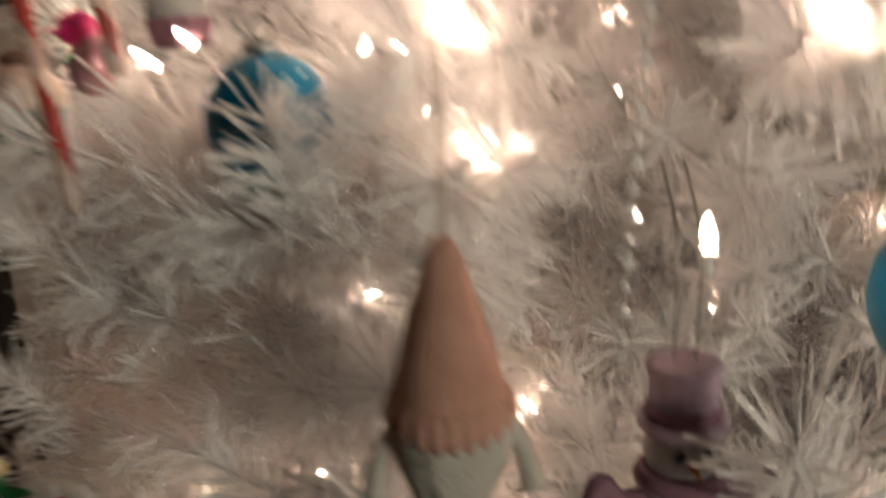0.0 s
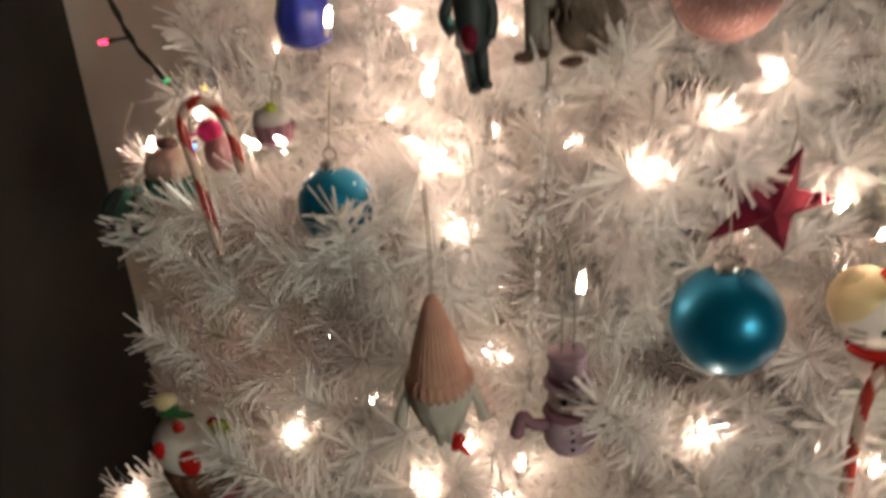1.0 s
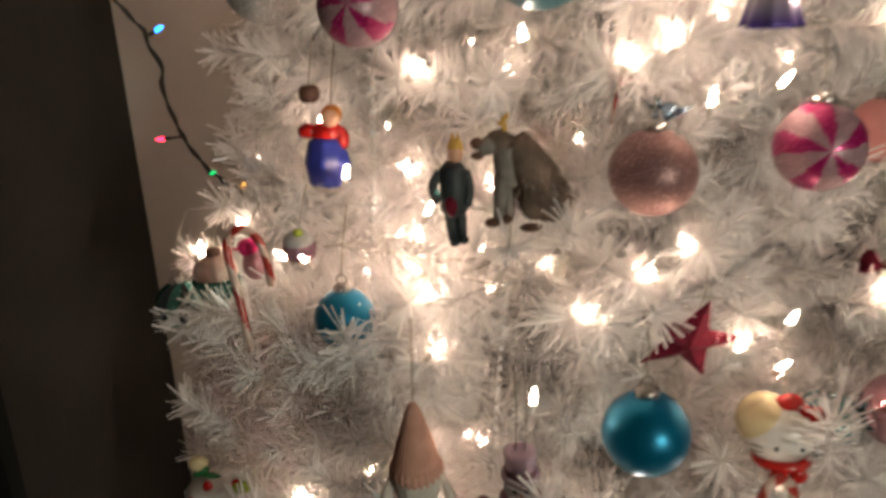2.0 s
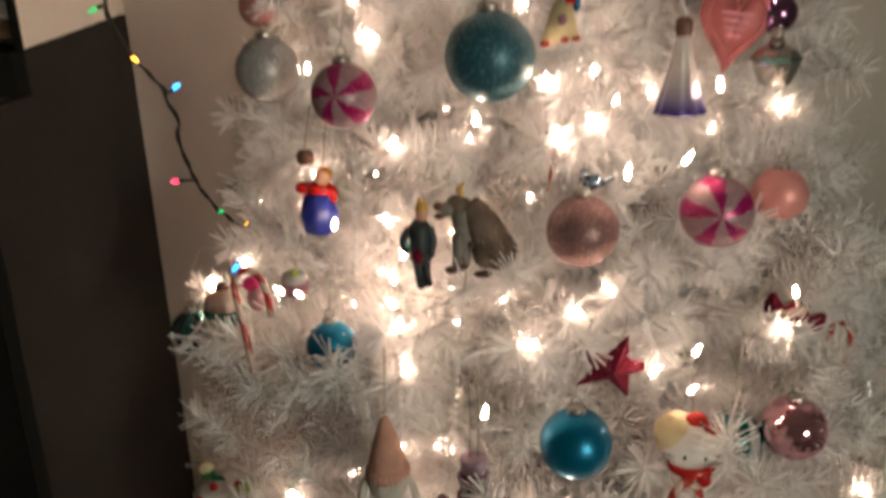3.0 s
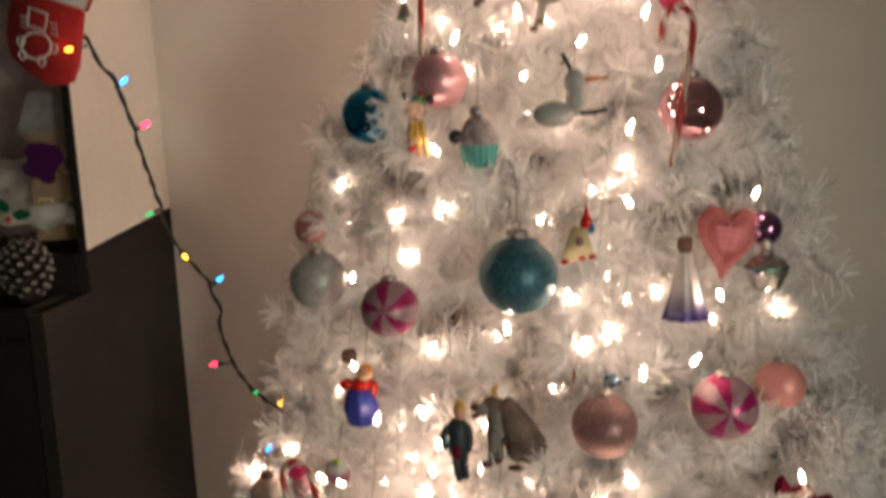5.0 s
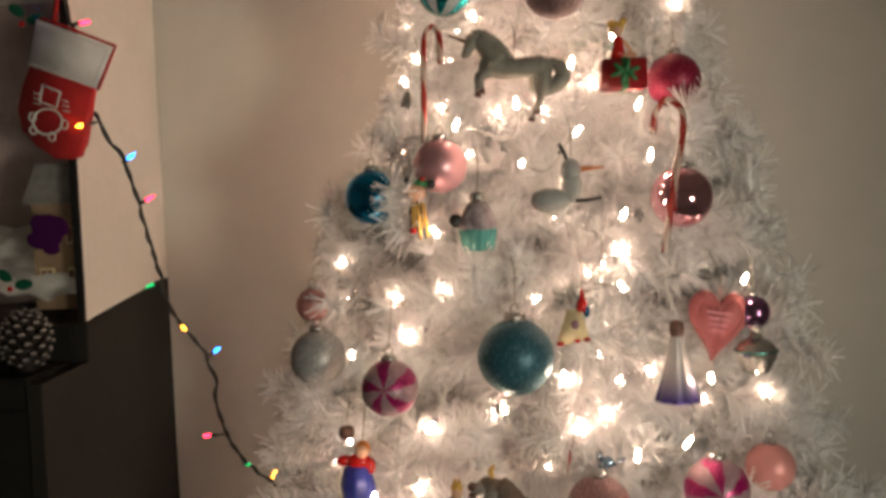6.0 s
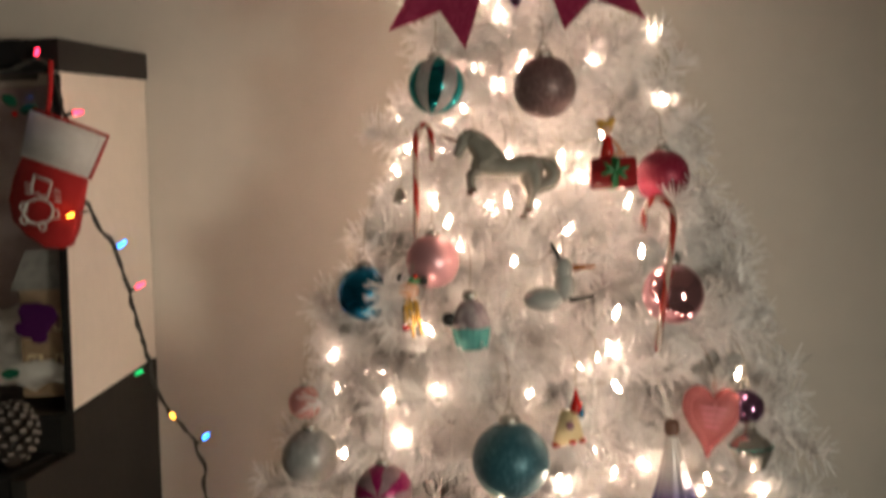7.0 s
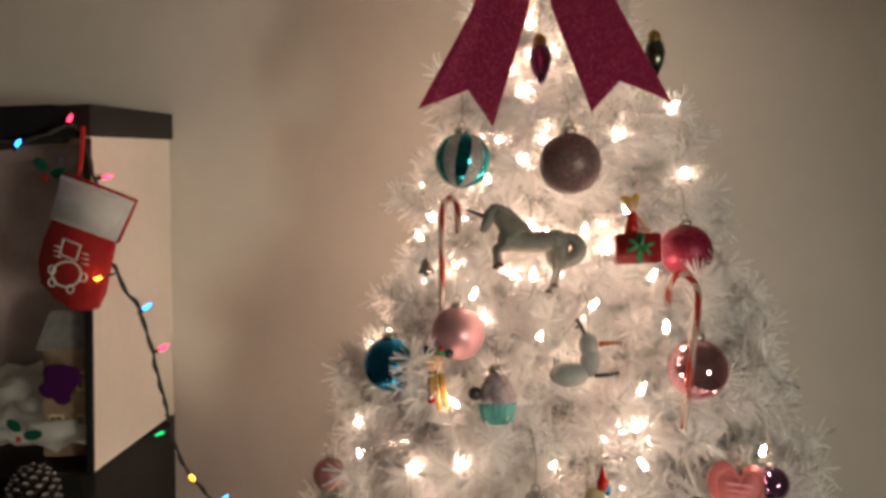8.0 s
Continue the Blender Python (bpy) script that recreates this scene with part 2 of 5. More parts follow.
def tube(bm, points, radius, seg=8, paint=None, mi=0, loop=False):
    """A tube along points; paint(ring, side) gives the material of each face."""
    pts = [Vector(p) for p in points]
    n = len(pts)
    rings = []
    side = None
    for i, p in enumerate(pts):
        d = (pts[min(i + 1, n - 1)] - pts[max(i - 1, 0)]).normalized()
        if side is None:
            side = d.orthogonal().normalized()
        side = (side - d * side.dot(d)).normalized()
        up = d.cross(side)
        r = radius(i / (n - 1)) if callable(radius) else radius
        rings.append([bm.verts.new(p + (side * math.cos(a) + up * math.sin(a)) * r) for a in (2 * math.pi * k / seg for k in range(seg))])
    for i in range(n - 1):
        for k in range(seg):
            f = bm.faces.new((rings[i][k], rings[i][(k + 1) % seg], rings[i + 1][(k + 1) % seg], rings[i + 1][k]))
            f.material_index = paint(i, k) if paint else mi
    for ring in (rings[0], rings[-1]):
        f = bm.faces.new(ring)
        f.material_index = paint(0, 0) if paint else mi


def lathe(bm, profile, seg=24, mi=0, rib=0.0, ribs=0, at=(0, 0, 0), paint=None):
    """Turn (radius, height) pairs round z, with optional ribs; paint(ring, side) gives materials."""
    rings = []
    for r, z in profile:
        rings.append([bm.verts.new((at[0] + rr * math.cos(a), at[1] + rr * math.sin(a), at[2] + z))
                      for a in (2 * math.pi * k / seg for k in range(seg))
                      for rr in (r * (1 + (rib * math.cos(ribs * a) if ribs else 0)),)])
    for i in range(len(rings) - 1):
        for k in range(seg):
            f = bm.faces.new((rings[i][k], rings[i][(k + 1) % seg], rings[i + 1][(k + 1) % seg], rings[i + 1][k]))
            f.material_index = paint(i, k) if paint else mi
    for ring in (rings[0], rings[-1]):
        bm.faces.new(ring).material_index = mi


def prism(bm, outline, y0, y1, mi=0, bevel=0.0):
    """An outline in x and z, given depth along y."""
    a = [bm.verts.new((x, y0, z)) for x, z in outline]
    b = [bm.verts.new((x, y1, z)) for x, z in outline]
    faces = [bm.faces.new(a), bm.faces.new(list(reversed(b)))]
    n = len(outline)
    for i in range(n):
        faces.append(bm.faces.new((a[i], b[i], b[(i + 1) % n], a[(i + 1) % n])))
    for f in faces:
        f.material_index = mi
    if bevel:
        edges = list({e for f in faces[:2] for e in f.edges})
        bmesh.ops.bevel(bm, geom=edges, offset=bevel, segments=2, affect="EDGES")


def arc(points, steps=6):
    """A smooth line through the given points."""
    pts = [Vector(p) for p in points]
    pts = [pts[0] * 2 - pts[1]] + pts + [pts[-1] * 2 - pts[-2]]
    out = []
    for i in range(1, len(pts) - 2):
        a, b, c, d = pts[i - 1:i + 3]
        for k in range(steps):
            t = k / steps
            out.append(0.5 * ((2 * b) + (c - a) * t + (2 * a - 5 * b + 4 * c - d) * t * t + (3 * b - a - 3 * c + d) * t ** 3))
    out.append(pts[-2])
    return out


# ---------------------------------------------------------------- the room
WALL_Y, SIDE_X = 0.391, -0.566


def wall(name, lo, hi, mat, label):
    bm = bmesh.new()
    box(bm, lo, hi)
    return tagged(new(name, to_mesh(name, bm, mat, False)), label, "wall" if "wall" in name else name, kind="structure")


wall("wall_north", (-2.2, WALL_Y, 0), (2.2, WALL_Y + 0.12, 2.4), WALL, "plain beige painted wall behind the white tree")
wall("wall_south", (-2.2, -2.62, 0), (2.2, -2.5, 2.4), WALL, "plain beige painted wall closing the room")
wall("wall_east", (2.2, -2.62, 0), (2.32, WALL_Y + 0.12, 2.4), WALL, "plain beige painted side wall")
wall("wall_west", (-2.32, -2.62, 0), (-2.2, WALL_Y + 0.12, 2.4), WALL, "plain beige painted side wall")
wall("floor", (-2.32, -2.62, -0.1), (2.32, WALL_Y + 0.12, 0), FLOOR, "brown carpeted floor under the tree")
wall("ceiling", (-2.32, -2.62, 2.4), (2.32, WALL_Y + 0.12, 2.5), CEILING, "off-white painted ceiling")


# the black mantel cabinet with the glazed case on it
def cabinet():
    t = thing("mantel_cabinet", (0, 0, 0), "tall black and charcoal mantel cabinet against the wall", "cabinet")
    bm = bmesh.new()
    side = [(-0.072, 0.0), (WALL_Y - 0.003, 0.0), (WALL_Y - 0.003, 1.284), (0.062, 1.247), (0.062, 1.190), (-0.072, 1.186)]
    a = [bm.verts.new((SIDE_X, y, z)) for y, z in side]
    b = [bm.verts.new((SIDE_X - 0.02, y, z)) for y, z in side]
    bm.faces.new(a)
    bm.faces.new(list(reversed(b)))
    for i in range(len(side)):
        bm.faces.new((a[i], b[i], b[(i + 1) % len(side)], a[(i + 1) % len(side)]))
    part("side_panel", bm, CHARCOAL, t, "flat charcoal-painted side panel", False)
    bm = bmesh.new()
    box(bm, (-1.5, -0.066, 0.0), (SIDE_X - 0.021, 0.38, 1.15), bevel=0.003)
    part("body", bm, BLACK, t, "black front", False)
    bm = bmesh.new()
    box(bm, (-1.52, -0.070, 1.152), (SIDE_X - 0.021, 0.058, 1.192), bevel=0.004)
    part("ledge", bm, BLACK, t, "black ledge", False)
    bm = bmesh.new()
    box(bm, (-1.5, 0.060, 1.152), (SIDE_X - 0.021, 0.38, 1.245), bevel=0.002)
    part("plinth", bm, BLACK, t, "black plinth under the case", False)
    return t


def case():
    t = thing("display_case", (0, 0, 0), "glazed display case with black rim standing on the mantel", "display case")
    bm = bmesh.new()
    y0, y1 = 0.062, WALL_Y - 0.003
    quad = [(y0, 1.250), (y1, 1.287), (y1, 1.799), (y0, 1.744)]
    a = [bm.verts.new((SIDE_X - 0.001, y, z)) for y, z in quad]
    b = [bm.verts.new((SIDE_X - 0.008, y, z)) for y, z in quad]
    bm.faces.new(a)
    bm.faces.new(list(reversed(b)))
    for i in range(4):
        bm.faces.new((a[i], b[i], b[(i + 1) % 4], a[(i + 1) % 4]))
    part("side_panel", bm, PANEL, t, "off-white side panel", False)
    bm = bmesh.new()
    rim = [(y0 - 0.012, 1.742), (y1, 1.798), (y1, 1.846), (y0 - 0.012, 1.790)]
    a = [bm.verts.new((SIDE_X + 0.004, y, z)) for y, z in rim]
    b = [bm.verts.new((SIDE_X - 0.05, y, z)) for y, z in rim]
    bm.faces.new(a)
    bm.faces.new(list(reversed(b)))
    for i in range(4):
        bm.faces.new((a[i], b[i], b[(i + 1) % 4], a[(i + 1) % 4]))
    part("side_rim", bm, BLACK, t, "black top rim", False)
    bm = bmesh.new()
    box(bm, (-1.5, y0 - 0.012, 1.742), (SIDE_X - 0.051, y0 + 0.04, 1.792), bevel=0.002)
    part("front_rim", bm, BLACK, t, "black top rim", False)
    bm = bmesh.new()
    box(bm, (SIDE_X - 0.0085, y0 - 0.006, 1.250), (SIDE_X + 0.0015, y0 - 0.0005, 1.741), bevel=0.001)
    part("corner_strip", bm, BLACK, t, "thin black corner strip", False)
    glass = bpy.data.materials.new("pane_glass")
    glass.use_nodes = True
    g = bsdf(glass)
    g.inputs["Base Color"].default_value = (1, 1, 1, 1)
    g.inputs["Roughness"].default_value = 0.03
    g.inputs["Transmission Weight"].default_value = 1.0
    g.inputs["IOR"].default_value = 1.45
    bm = bmesh.new()
    box(bm, (-1.498, y0 - 0.005, 1.250), (SIDE_X - 0.010, y0 - 0.001, 1.741))
    pane = part("pane", bm, glass, t, "clear glass front", False)
    pane.visible_shadow = False
    bm = bmesh.new()
    box(bm, (-1.498, y1 - 0.03, 1.250), (SIDE_X - 0.010, y1 - 0.02, 1.79))
    part("back_panel", bm, mottle(material("dusty_rose_backing", (0.25, 0.17, 0.15), 0.8), 9.0, (0.15, 0.10, 0.095), (0.48, 0.36, 0.34)), t, "mottled dusty rose backing", False)
    return t


cabinet()
case()

# ---------------------------------------------------------------- the tree
AX, AY, TOP = 0.11, 0.02, 2.12

# ornaments that hang clear of the branches: centre and the room they take
BALLS = [
    ("teal", (0.050, -0.300, 1.250), 0.0385), ("candy", (-0.079, -0.292, 1.220), 0.0290), ("silver", (-0.169, -0.205, 1.237), 0.0315),
    ("rose", (0.130, -0.299, 1.094), 0.0325), ("candy", (0.250, -0.290, 1.107), 0.0325), ("blue", (0.121, -0.354, 0.910), 0.0325),
    ("brown", (0.109, -0.197, 1.639), 0.0350), ("stripe", (-0.013, -0.162, 1.653), 0.0330), ("crimson", (0.244, -0.162, 1.537), 0.0305),
    ("pink", (0.239, -0.209, 1.404), 0.0335), ("pearl", (-0.025, -0.172, 1.449), 0.0310), ("pink", (0.340, -0.280, 0.883), 0.0315),
]
ROOM = [(Vector(c), r) for _, c, r in BALLS] + [(Vector(c), r) for c, r in (
    ((0.04, -0.21, 1.55), 0.05), ((0.016, -0.232, 1.38), 0.042), ((0.111, -0.240, 1.42), 0.050), ((0.178, -0.20, 1.56), 0.035),
    ((0.280, -0.190, 1.26), 0.035), ((0.322, -0.19, 1.25), 0.03), ((0.222, -0.25, 1.23), 0.035), ((0.112, -0.27, 1.29), 0.03),
    ((-0.13, -0.193, 1.10), 0.035), ((-0.015, -0.308, 1.085), 0.03), ((0.035, -0.31, 1.10), 0.04), ((0.233, -0.315, 0.885), 0.055), ((0.340, -0.280, 0.883), 0.048), ((0.275, -0.290, 0.885), 0.045), ((-0.05, -0.365, 0.868), 0.034),
    ((-0.050, -0.365, 0.90), 0.04), ((0.030, -0.332, 0.855), 0.055), ((0.03, -0.335, 0.82), 0.045), ((-0.20, -0.25, 0.99), 0.03), ((-0.26, -0.22, 0.76), 0.035),
    ((0.16, -0.30, 0.965), 0.03), ((0.36, -0.2, 0.97), 0.025), ((-0.255, -0.17, 0.97), 0.03), ((0.225, -0.24, 1.42), 0.025),
    ((-0.04, -0.17, 1.54), 0.025), ((0.0, -0.23, 1.73), 0.05), ((0.15, -0.29, 1.72), 0.06), ((-0.05, -0.20, 1.41), 0.02),
    ((-0.17, -0.20, 1.295), 0.015), ((0.33, -0.2, 1.10), 0.025), ((0.20, -0.35, 0.81), 0.03), ((0.083, -0.16, 1.77), 0.03), ((0.0, -0.215, 1.575), 0.03), ((0.085, -0.205, 1.53), 0.045), ((0.045, -0.21, 1.53), 0.05),
    ((-0.115, -0.270, 0.985), 0.022), ((-0.303, -0.15, 0.938), 0.018), ((-0.212, -0.195, 1.0), 0.012), ((-0.163, -0.2, 1.012), 0.012))]


def reach(z, az):
    """How far the branches come out at height z; less deep on the side that faces the room."""
    r = 0.040 + 0.330 * (TOP - z) if z > 1.2 else 0.344 + 0.22 * (1.2 - z)
    front = max(0.0, -math.sin(az)) ** 1.5
    return r + (min(r, 0.385 + 0.15 * (1.2 - z)) - r) * front


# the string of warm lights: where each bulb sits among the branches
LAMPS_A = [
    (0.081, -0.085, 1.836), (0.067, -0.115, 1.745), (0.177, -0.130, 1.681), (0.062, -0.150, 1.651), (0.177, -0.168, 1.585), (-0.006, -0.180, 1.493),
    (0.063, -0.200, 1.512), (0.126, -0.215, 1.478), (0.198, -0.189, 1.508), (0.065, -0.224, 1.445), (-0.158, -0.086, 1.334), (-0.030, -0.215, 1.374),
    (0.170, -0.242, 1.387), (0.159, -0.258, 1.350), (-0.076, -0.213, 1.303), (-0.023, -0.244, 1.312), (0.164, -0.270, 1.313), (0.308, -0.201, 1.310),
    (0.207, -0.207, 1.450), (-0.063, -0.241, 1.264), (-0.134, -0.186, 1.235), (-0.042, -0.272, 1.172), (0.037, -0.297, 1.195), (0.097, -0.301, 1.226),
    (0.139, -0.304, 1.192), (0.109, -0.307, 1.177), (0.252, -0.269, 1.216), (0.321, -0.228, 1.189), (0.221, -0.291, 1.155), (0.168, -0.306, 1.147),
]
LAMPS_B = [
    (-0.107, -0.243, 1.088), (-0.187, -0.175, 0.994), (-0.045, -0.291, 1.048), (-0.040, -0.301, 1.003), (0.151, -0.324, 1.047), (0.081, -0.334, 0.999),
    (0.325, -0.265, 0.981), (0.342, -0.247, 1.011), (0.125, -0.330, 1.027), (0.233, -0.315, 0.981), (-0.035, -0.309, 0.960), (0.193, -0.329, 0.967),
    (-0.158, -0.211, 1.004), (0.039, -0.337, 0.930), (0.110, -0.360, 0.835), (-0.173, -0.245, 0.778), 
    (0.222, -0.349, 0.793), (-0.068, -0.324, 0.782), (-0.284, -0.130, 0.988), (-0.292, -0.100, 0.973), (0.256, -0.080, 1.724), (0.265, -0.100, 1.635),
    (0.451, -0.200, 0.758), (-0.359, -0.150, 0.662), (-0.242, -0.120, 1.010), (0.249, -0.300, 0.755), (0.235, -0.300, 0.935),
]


def branch_mesh(length, seed):
    """A wired branch with side twigs, wrapped in thin white strips."""
    rnd = np.random.RandomState(seed)
    stems = []

    def stem(p, d, l, lift):
        n = max(3, int(l / 0.02))
        pts, q, e = [Vector(p)], Vector(p), Vector(d).normalized()
        for _ in range(n):
            e = (e + Vector((0, 0, lift)) * (l / n) + Vector(rnd.normal(0, 0.03, 3))).normalized()
            q = q + e * (l / n)
            pts.append(q.copy())
        stems.append(pts)
        return pts

    main = stem((0, 0, 0), (1, 0, 0.05), length, 0.5)
    s, flip = max(0.05, length * 0.22), 1
    while s < length - 0.02:
        i = min(len(main) - 2, int(s / length * (len(main) - 1)))
        d = (main[i + 1] - main[i]).normalized()
        l = float(rnd.uniform(0.075, 0.125)) * min(1.0, 0.55 + length)
        yaw, rise = flip * float(rnd.uniform(0.5, 0.95)), float(rnd.uniform(-0.25, 0.5))
        stem(main[i], Matrix.Rotation(yaw, 3, "Z") @ d + Vector((0, 0, rise)), l, 1.2)
        flip = -flip
        s += float(rnd.uniform(0.018, 0.034))
    verts, faces, mats = [], [], []
    for k, pts in enumerate(stems):
        p = np.array([v[:] for v in pts])
        seg = np.linalg.norm(np.diff(p, axis=0), axis=1)
        total = seg.sum()
        n = int(total * 1700) + 8
        u = np.sort(rnd.uniform(0.25 * total if k == 0 else 0.0, total, n))
        cum = np.concatenate([[0], np.cumsum(seg)])
        idx = np.clip(np.searchsorted(cum, u) - 1, 0, len(seg) - 1)
        f = ((u - cum[idx]) / seg[idx])[:, None]
        base = p[idx] * (1 - f) + p[idx + 1] * f
        tan = (p[idx + 1] - p[idx]) / seg[idx][:, None]
        rv = rnd.normal(0, 1, (n, 3))
        rv -= tan * (rv * tan).sum(1)[:, None]
        rv /= np.linalg.norm(rv, axis=1)[:, None]
        ang = rnd.normal(0.95, 0.22, n)[:, None]
        d = tan * np.cos(ang) + rv * np.sin(ang)
        l = rnd.uniform(0.019, 0.034, n)[:, None]
        w = np.cross(d, rnd.normal(0, 1, (n, 3)))
        w = w / np.linalg.norm(w, axis=1)[:, None] * rnd.uniform(0.0009, 0.0015, n)[:, None]
        bend = rnd.normal(0, 0.003, (n, 3))
        quad = np.stack([base - w, base + w, base + d * l + w * 0.7 + bend, base + d * l - w * 0.7 + bend], 1).reshape(-1, 3)
        o = len(verts)
        verts.extend(quad.tolist())
        faces.extend((np.arange(n)[:, None] * 4 + np.arange(4) + o).tolist())
        mats.extend([0] * n)
        o = len(verts)
        for a in pts:
            for c in range(3):
                an = 2 * math.pi * c / 3
                verts.append((a[0], a[1] + 0.0011 * math.cos(an), a[2] + 0.0011 * math.sin(an)))
        for i in range(len(pts) - 1):
            for c in range(3):
                faces.append((o + i * 3 + c, o + i * 3 + (c + 1) % 3, o + i * 3 + 3 + (c + 1) % 3, o + i * 3 + 3 + c))
                mats.append(1)
    me = bpy.data.meshes.new("branch")
    me.from_pydata(verts, [], faces)
    me.materials.append(TINSEL)
    me.materials.append(BARK)
    me.polygons.foreach_set("material_index", mats)
    me.update()
    return me


def tree():
    t = thing("christmas_tree", (AX, AY, 0), "tall white artificial Christmas tree with tinsel branches and warm lights", "christmas tree")
    bm = bmesh.new()
    rod(bm, (0, 0, 0.06), (0, 0, 2.02), 0.018, 0.010, seg=14)
    part("trunk", bm, BARK, t, "white metal pole")
    bm = bmesh.new()
    for k in range(3):
        a = 2 * math.pi * k / 3 + 0.4
        tube(bm, [(0, 0, 0.16), (0.12 * math.cos(a), 0.12 * math.sin(a), 0.14), (0.28 * math.cos(a), 0.28 * math.sin(a), 0.012)], 0.011)
    part("stand", bm, BARK, t, "white folding metal foot")
    meshes = {}
    rnd = random.Random(5)
    z, tier = 0.46, 0
    while z < 2.06:
        r0 = 0.045 + 0.355 * (TOP - z)
        n = max(6, round(2 * math.pi * min(r0, 0.45) / 0.098))
        for k in range(n):
            az = 2 * math.pi * (k + 0.5 * (tier % 2)) / n + rnd.uniform(-0.12, 0.12)
            zz = z + rnd.uniform(-0.035, 0.035)
            full = reach(zz, az) - 0.025 + rnd.uniform(-0.02, 0.02)
            drop = rnd.uniform(-0.12, 0.16)
            d = Vector((math.cos(az), math.sin(az), drop))
            length = full
            s = 0.06
            while s < full + 0.03:
                p = Vector((AX, AY, zz)) + d * s
                for c, r in ROOM:
                    e = p - c
                    e.y -= max(-0.22, min(0.0, e.y))
                    if e.length < r + (0.062 if p.y < c.y else 0.044):
                        length = min(length, s - 0.035)
                s += 0.02
            length = max(0.07, length)
            key = (max(0.1, round(length / 0.05) * 0.05), rnd.randrange(2))
            if key not in meshes:
                meshes[key] = branch_mesh(key[0], int(key[0] * 1000) + key[1])
            b = new("branch", meshes[key])
            b.parent = t
            sc = length / key[0]
            b.matrix_local = Matrix.LocRotScale((0, 0, zz), Euler((rnd.uniform(-0.6, 0.6), -math.atan(drop), az)), (sc, 1, 1))
        z += 0.068
        tier += 1
    tufts = [branch_mesh(0.055, 300 + k) for k in range(4)]
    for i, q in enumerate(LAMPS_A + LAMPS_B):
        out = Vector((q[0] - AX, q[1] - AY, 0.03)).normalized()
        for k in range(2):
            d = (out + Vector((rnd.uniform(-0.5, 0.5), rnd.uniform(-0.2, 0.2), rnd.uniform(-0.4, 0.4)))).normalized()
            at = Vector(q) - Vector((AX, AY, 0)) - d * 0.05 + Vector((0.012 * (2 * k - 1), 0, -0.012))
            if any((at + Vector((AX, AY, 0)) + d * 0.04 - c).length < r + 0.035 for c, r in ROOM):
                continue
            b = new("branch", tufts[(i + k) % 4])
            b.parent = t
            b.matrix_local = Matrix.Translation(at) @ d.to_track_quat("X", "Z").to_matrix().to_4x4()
    over = [((-0.108, -0.268, 0.895), (0.0, -0.42, 0.8), 0.09), ((-0.055, -0.175, 1.405), (-0.35, -0.7, 0.25), 0.055),
            ((-0.070, -0.165, 1.385), (-0.2, -0.8, 0.35), 0.055), ((-0.135, -0.180, 1.275), (-0.3, -0.6, 0.35), 0.055),
            ((0.135, -0.285, 0.985), (-0.1, -0.7, 0.1), 0.055),
            ((0.190, -0.285, 0.985), (0.1, -0.7, 0.05), 0.045), ((0.250, -0.150, 1.490), (0.0, -0.8, 0.15), 0.055), ((0.275, -0.150, 1.510), (0.15, -0.8, 0.1), 0.05),
            ((0.312, -0.185, 1.045), (-0.1, -0.5, 0.5), 0.05), ((-0.300, -0.145, 0.895), (0.05, -0.5, 0.6), 0.055), ((-0.265, -0.160, 0.920), (0.1, -0.6, 0.4), 0.05),
            ((0.062, -0.300, 1.030), (0.1, -0.5, 0.6), 0.04), ((0.030, -0.300, 1.025), (-0.1, -0.5, 0.5), 0.035)]
    for at, d, l in over:
        b = new("branch", branch_mesh(l, int(l * 700)))
        b.parent = t
        b.matrix_local = Matrix.Translation(Vector(at) - Vector((AX, AY, 0))) @ Vector(d).normalized().to_track_quat("X", "Z").to_matrix().to_4x4()
    for k in range(5):
        b = new("branch", branch_mesh(0.12, 90 + k))
        b.parent = t
        b.matrix_local = pose(0, 0, 1.99, 0, -62 - 5 * k, 72 * k)
    return t


tree()

def bulb_mesh(name, mats, size=1.0):
    bm = bmesh.new()
    lathe(bm, [(0.0008, 0.013), (0.0022, 0.010), (0.0034, 0.004), (0.0036, -0.002), (0.0030, -0.006)], 10, 0)
    lathe(bm, [(0.0034, -0.006), (0.0036, -0.012), (0.0026, -0.020)], 10, 1)
    bmesh.ops.scale(bm, vec=(size,) * 3, verts=bm.verts)
    return to_mesh(name, bm, mats)


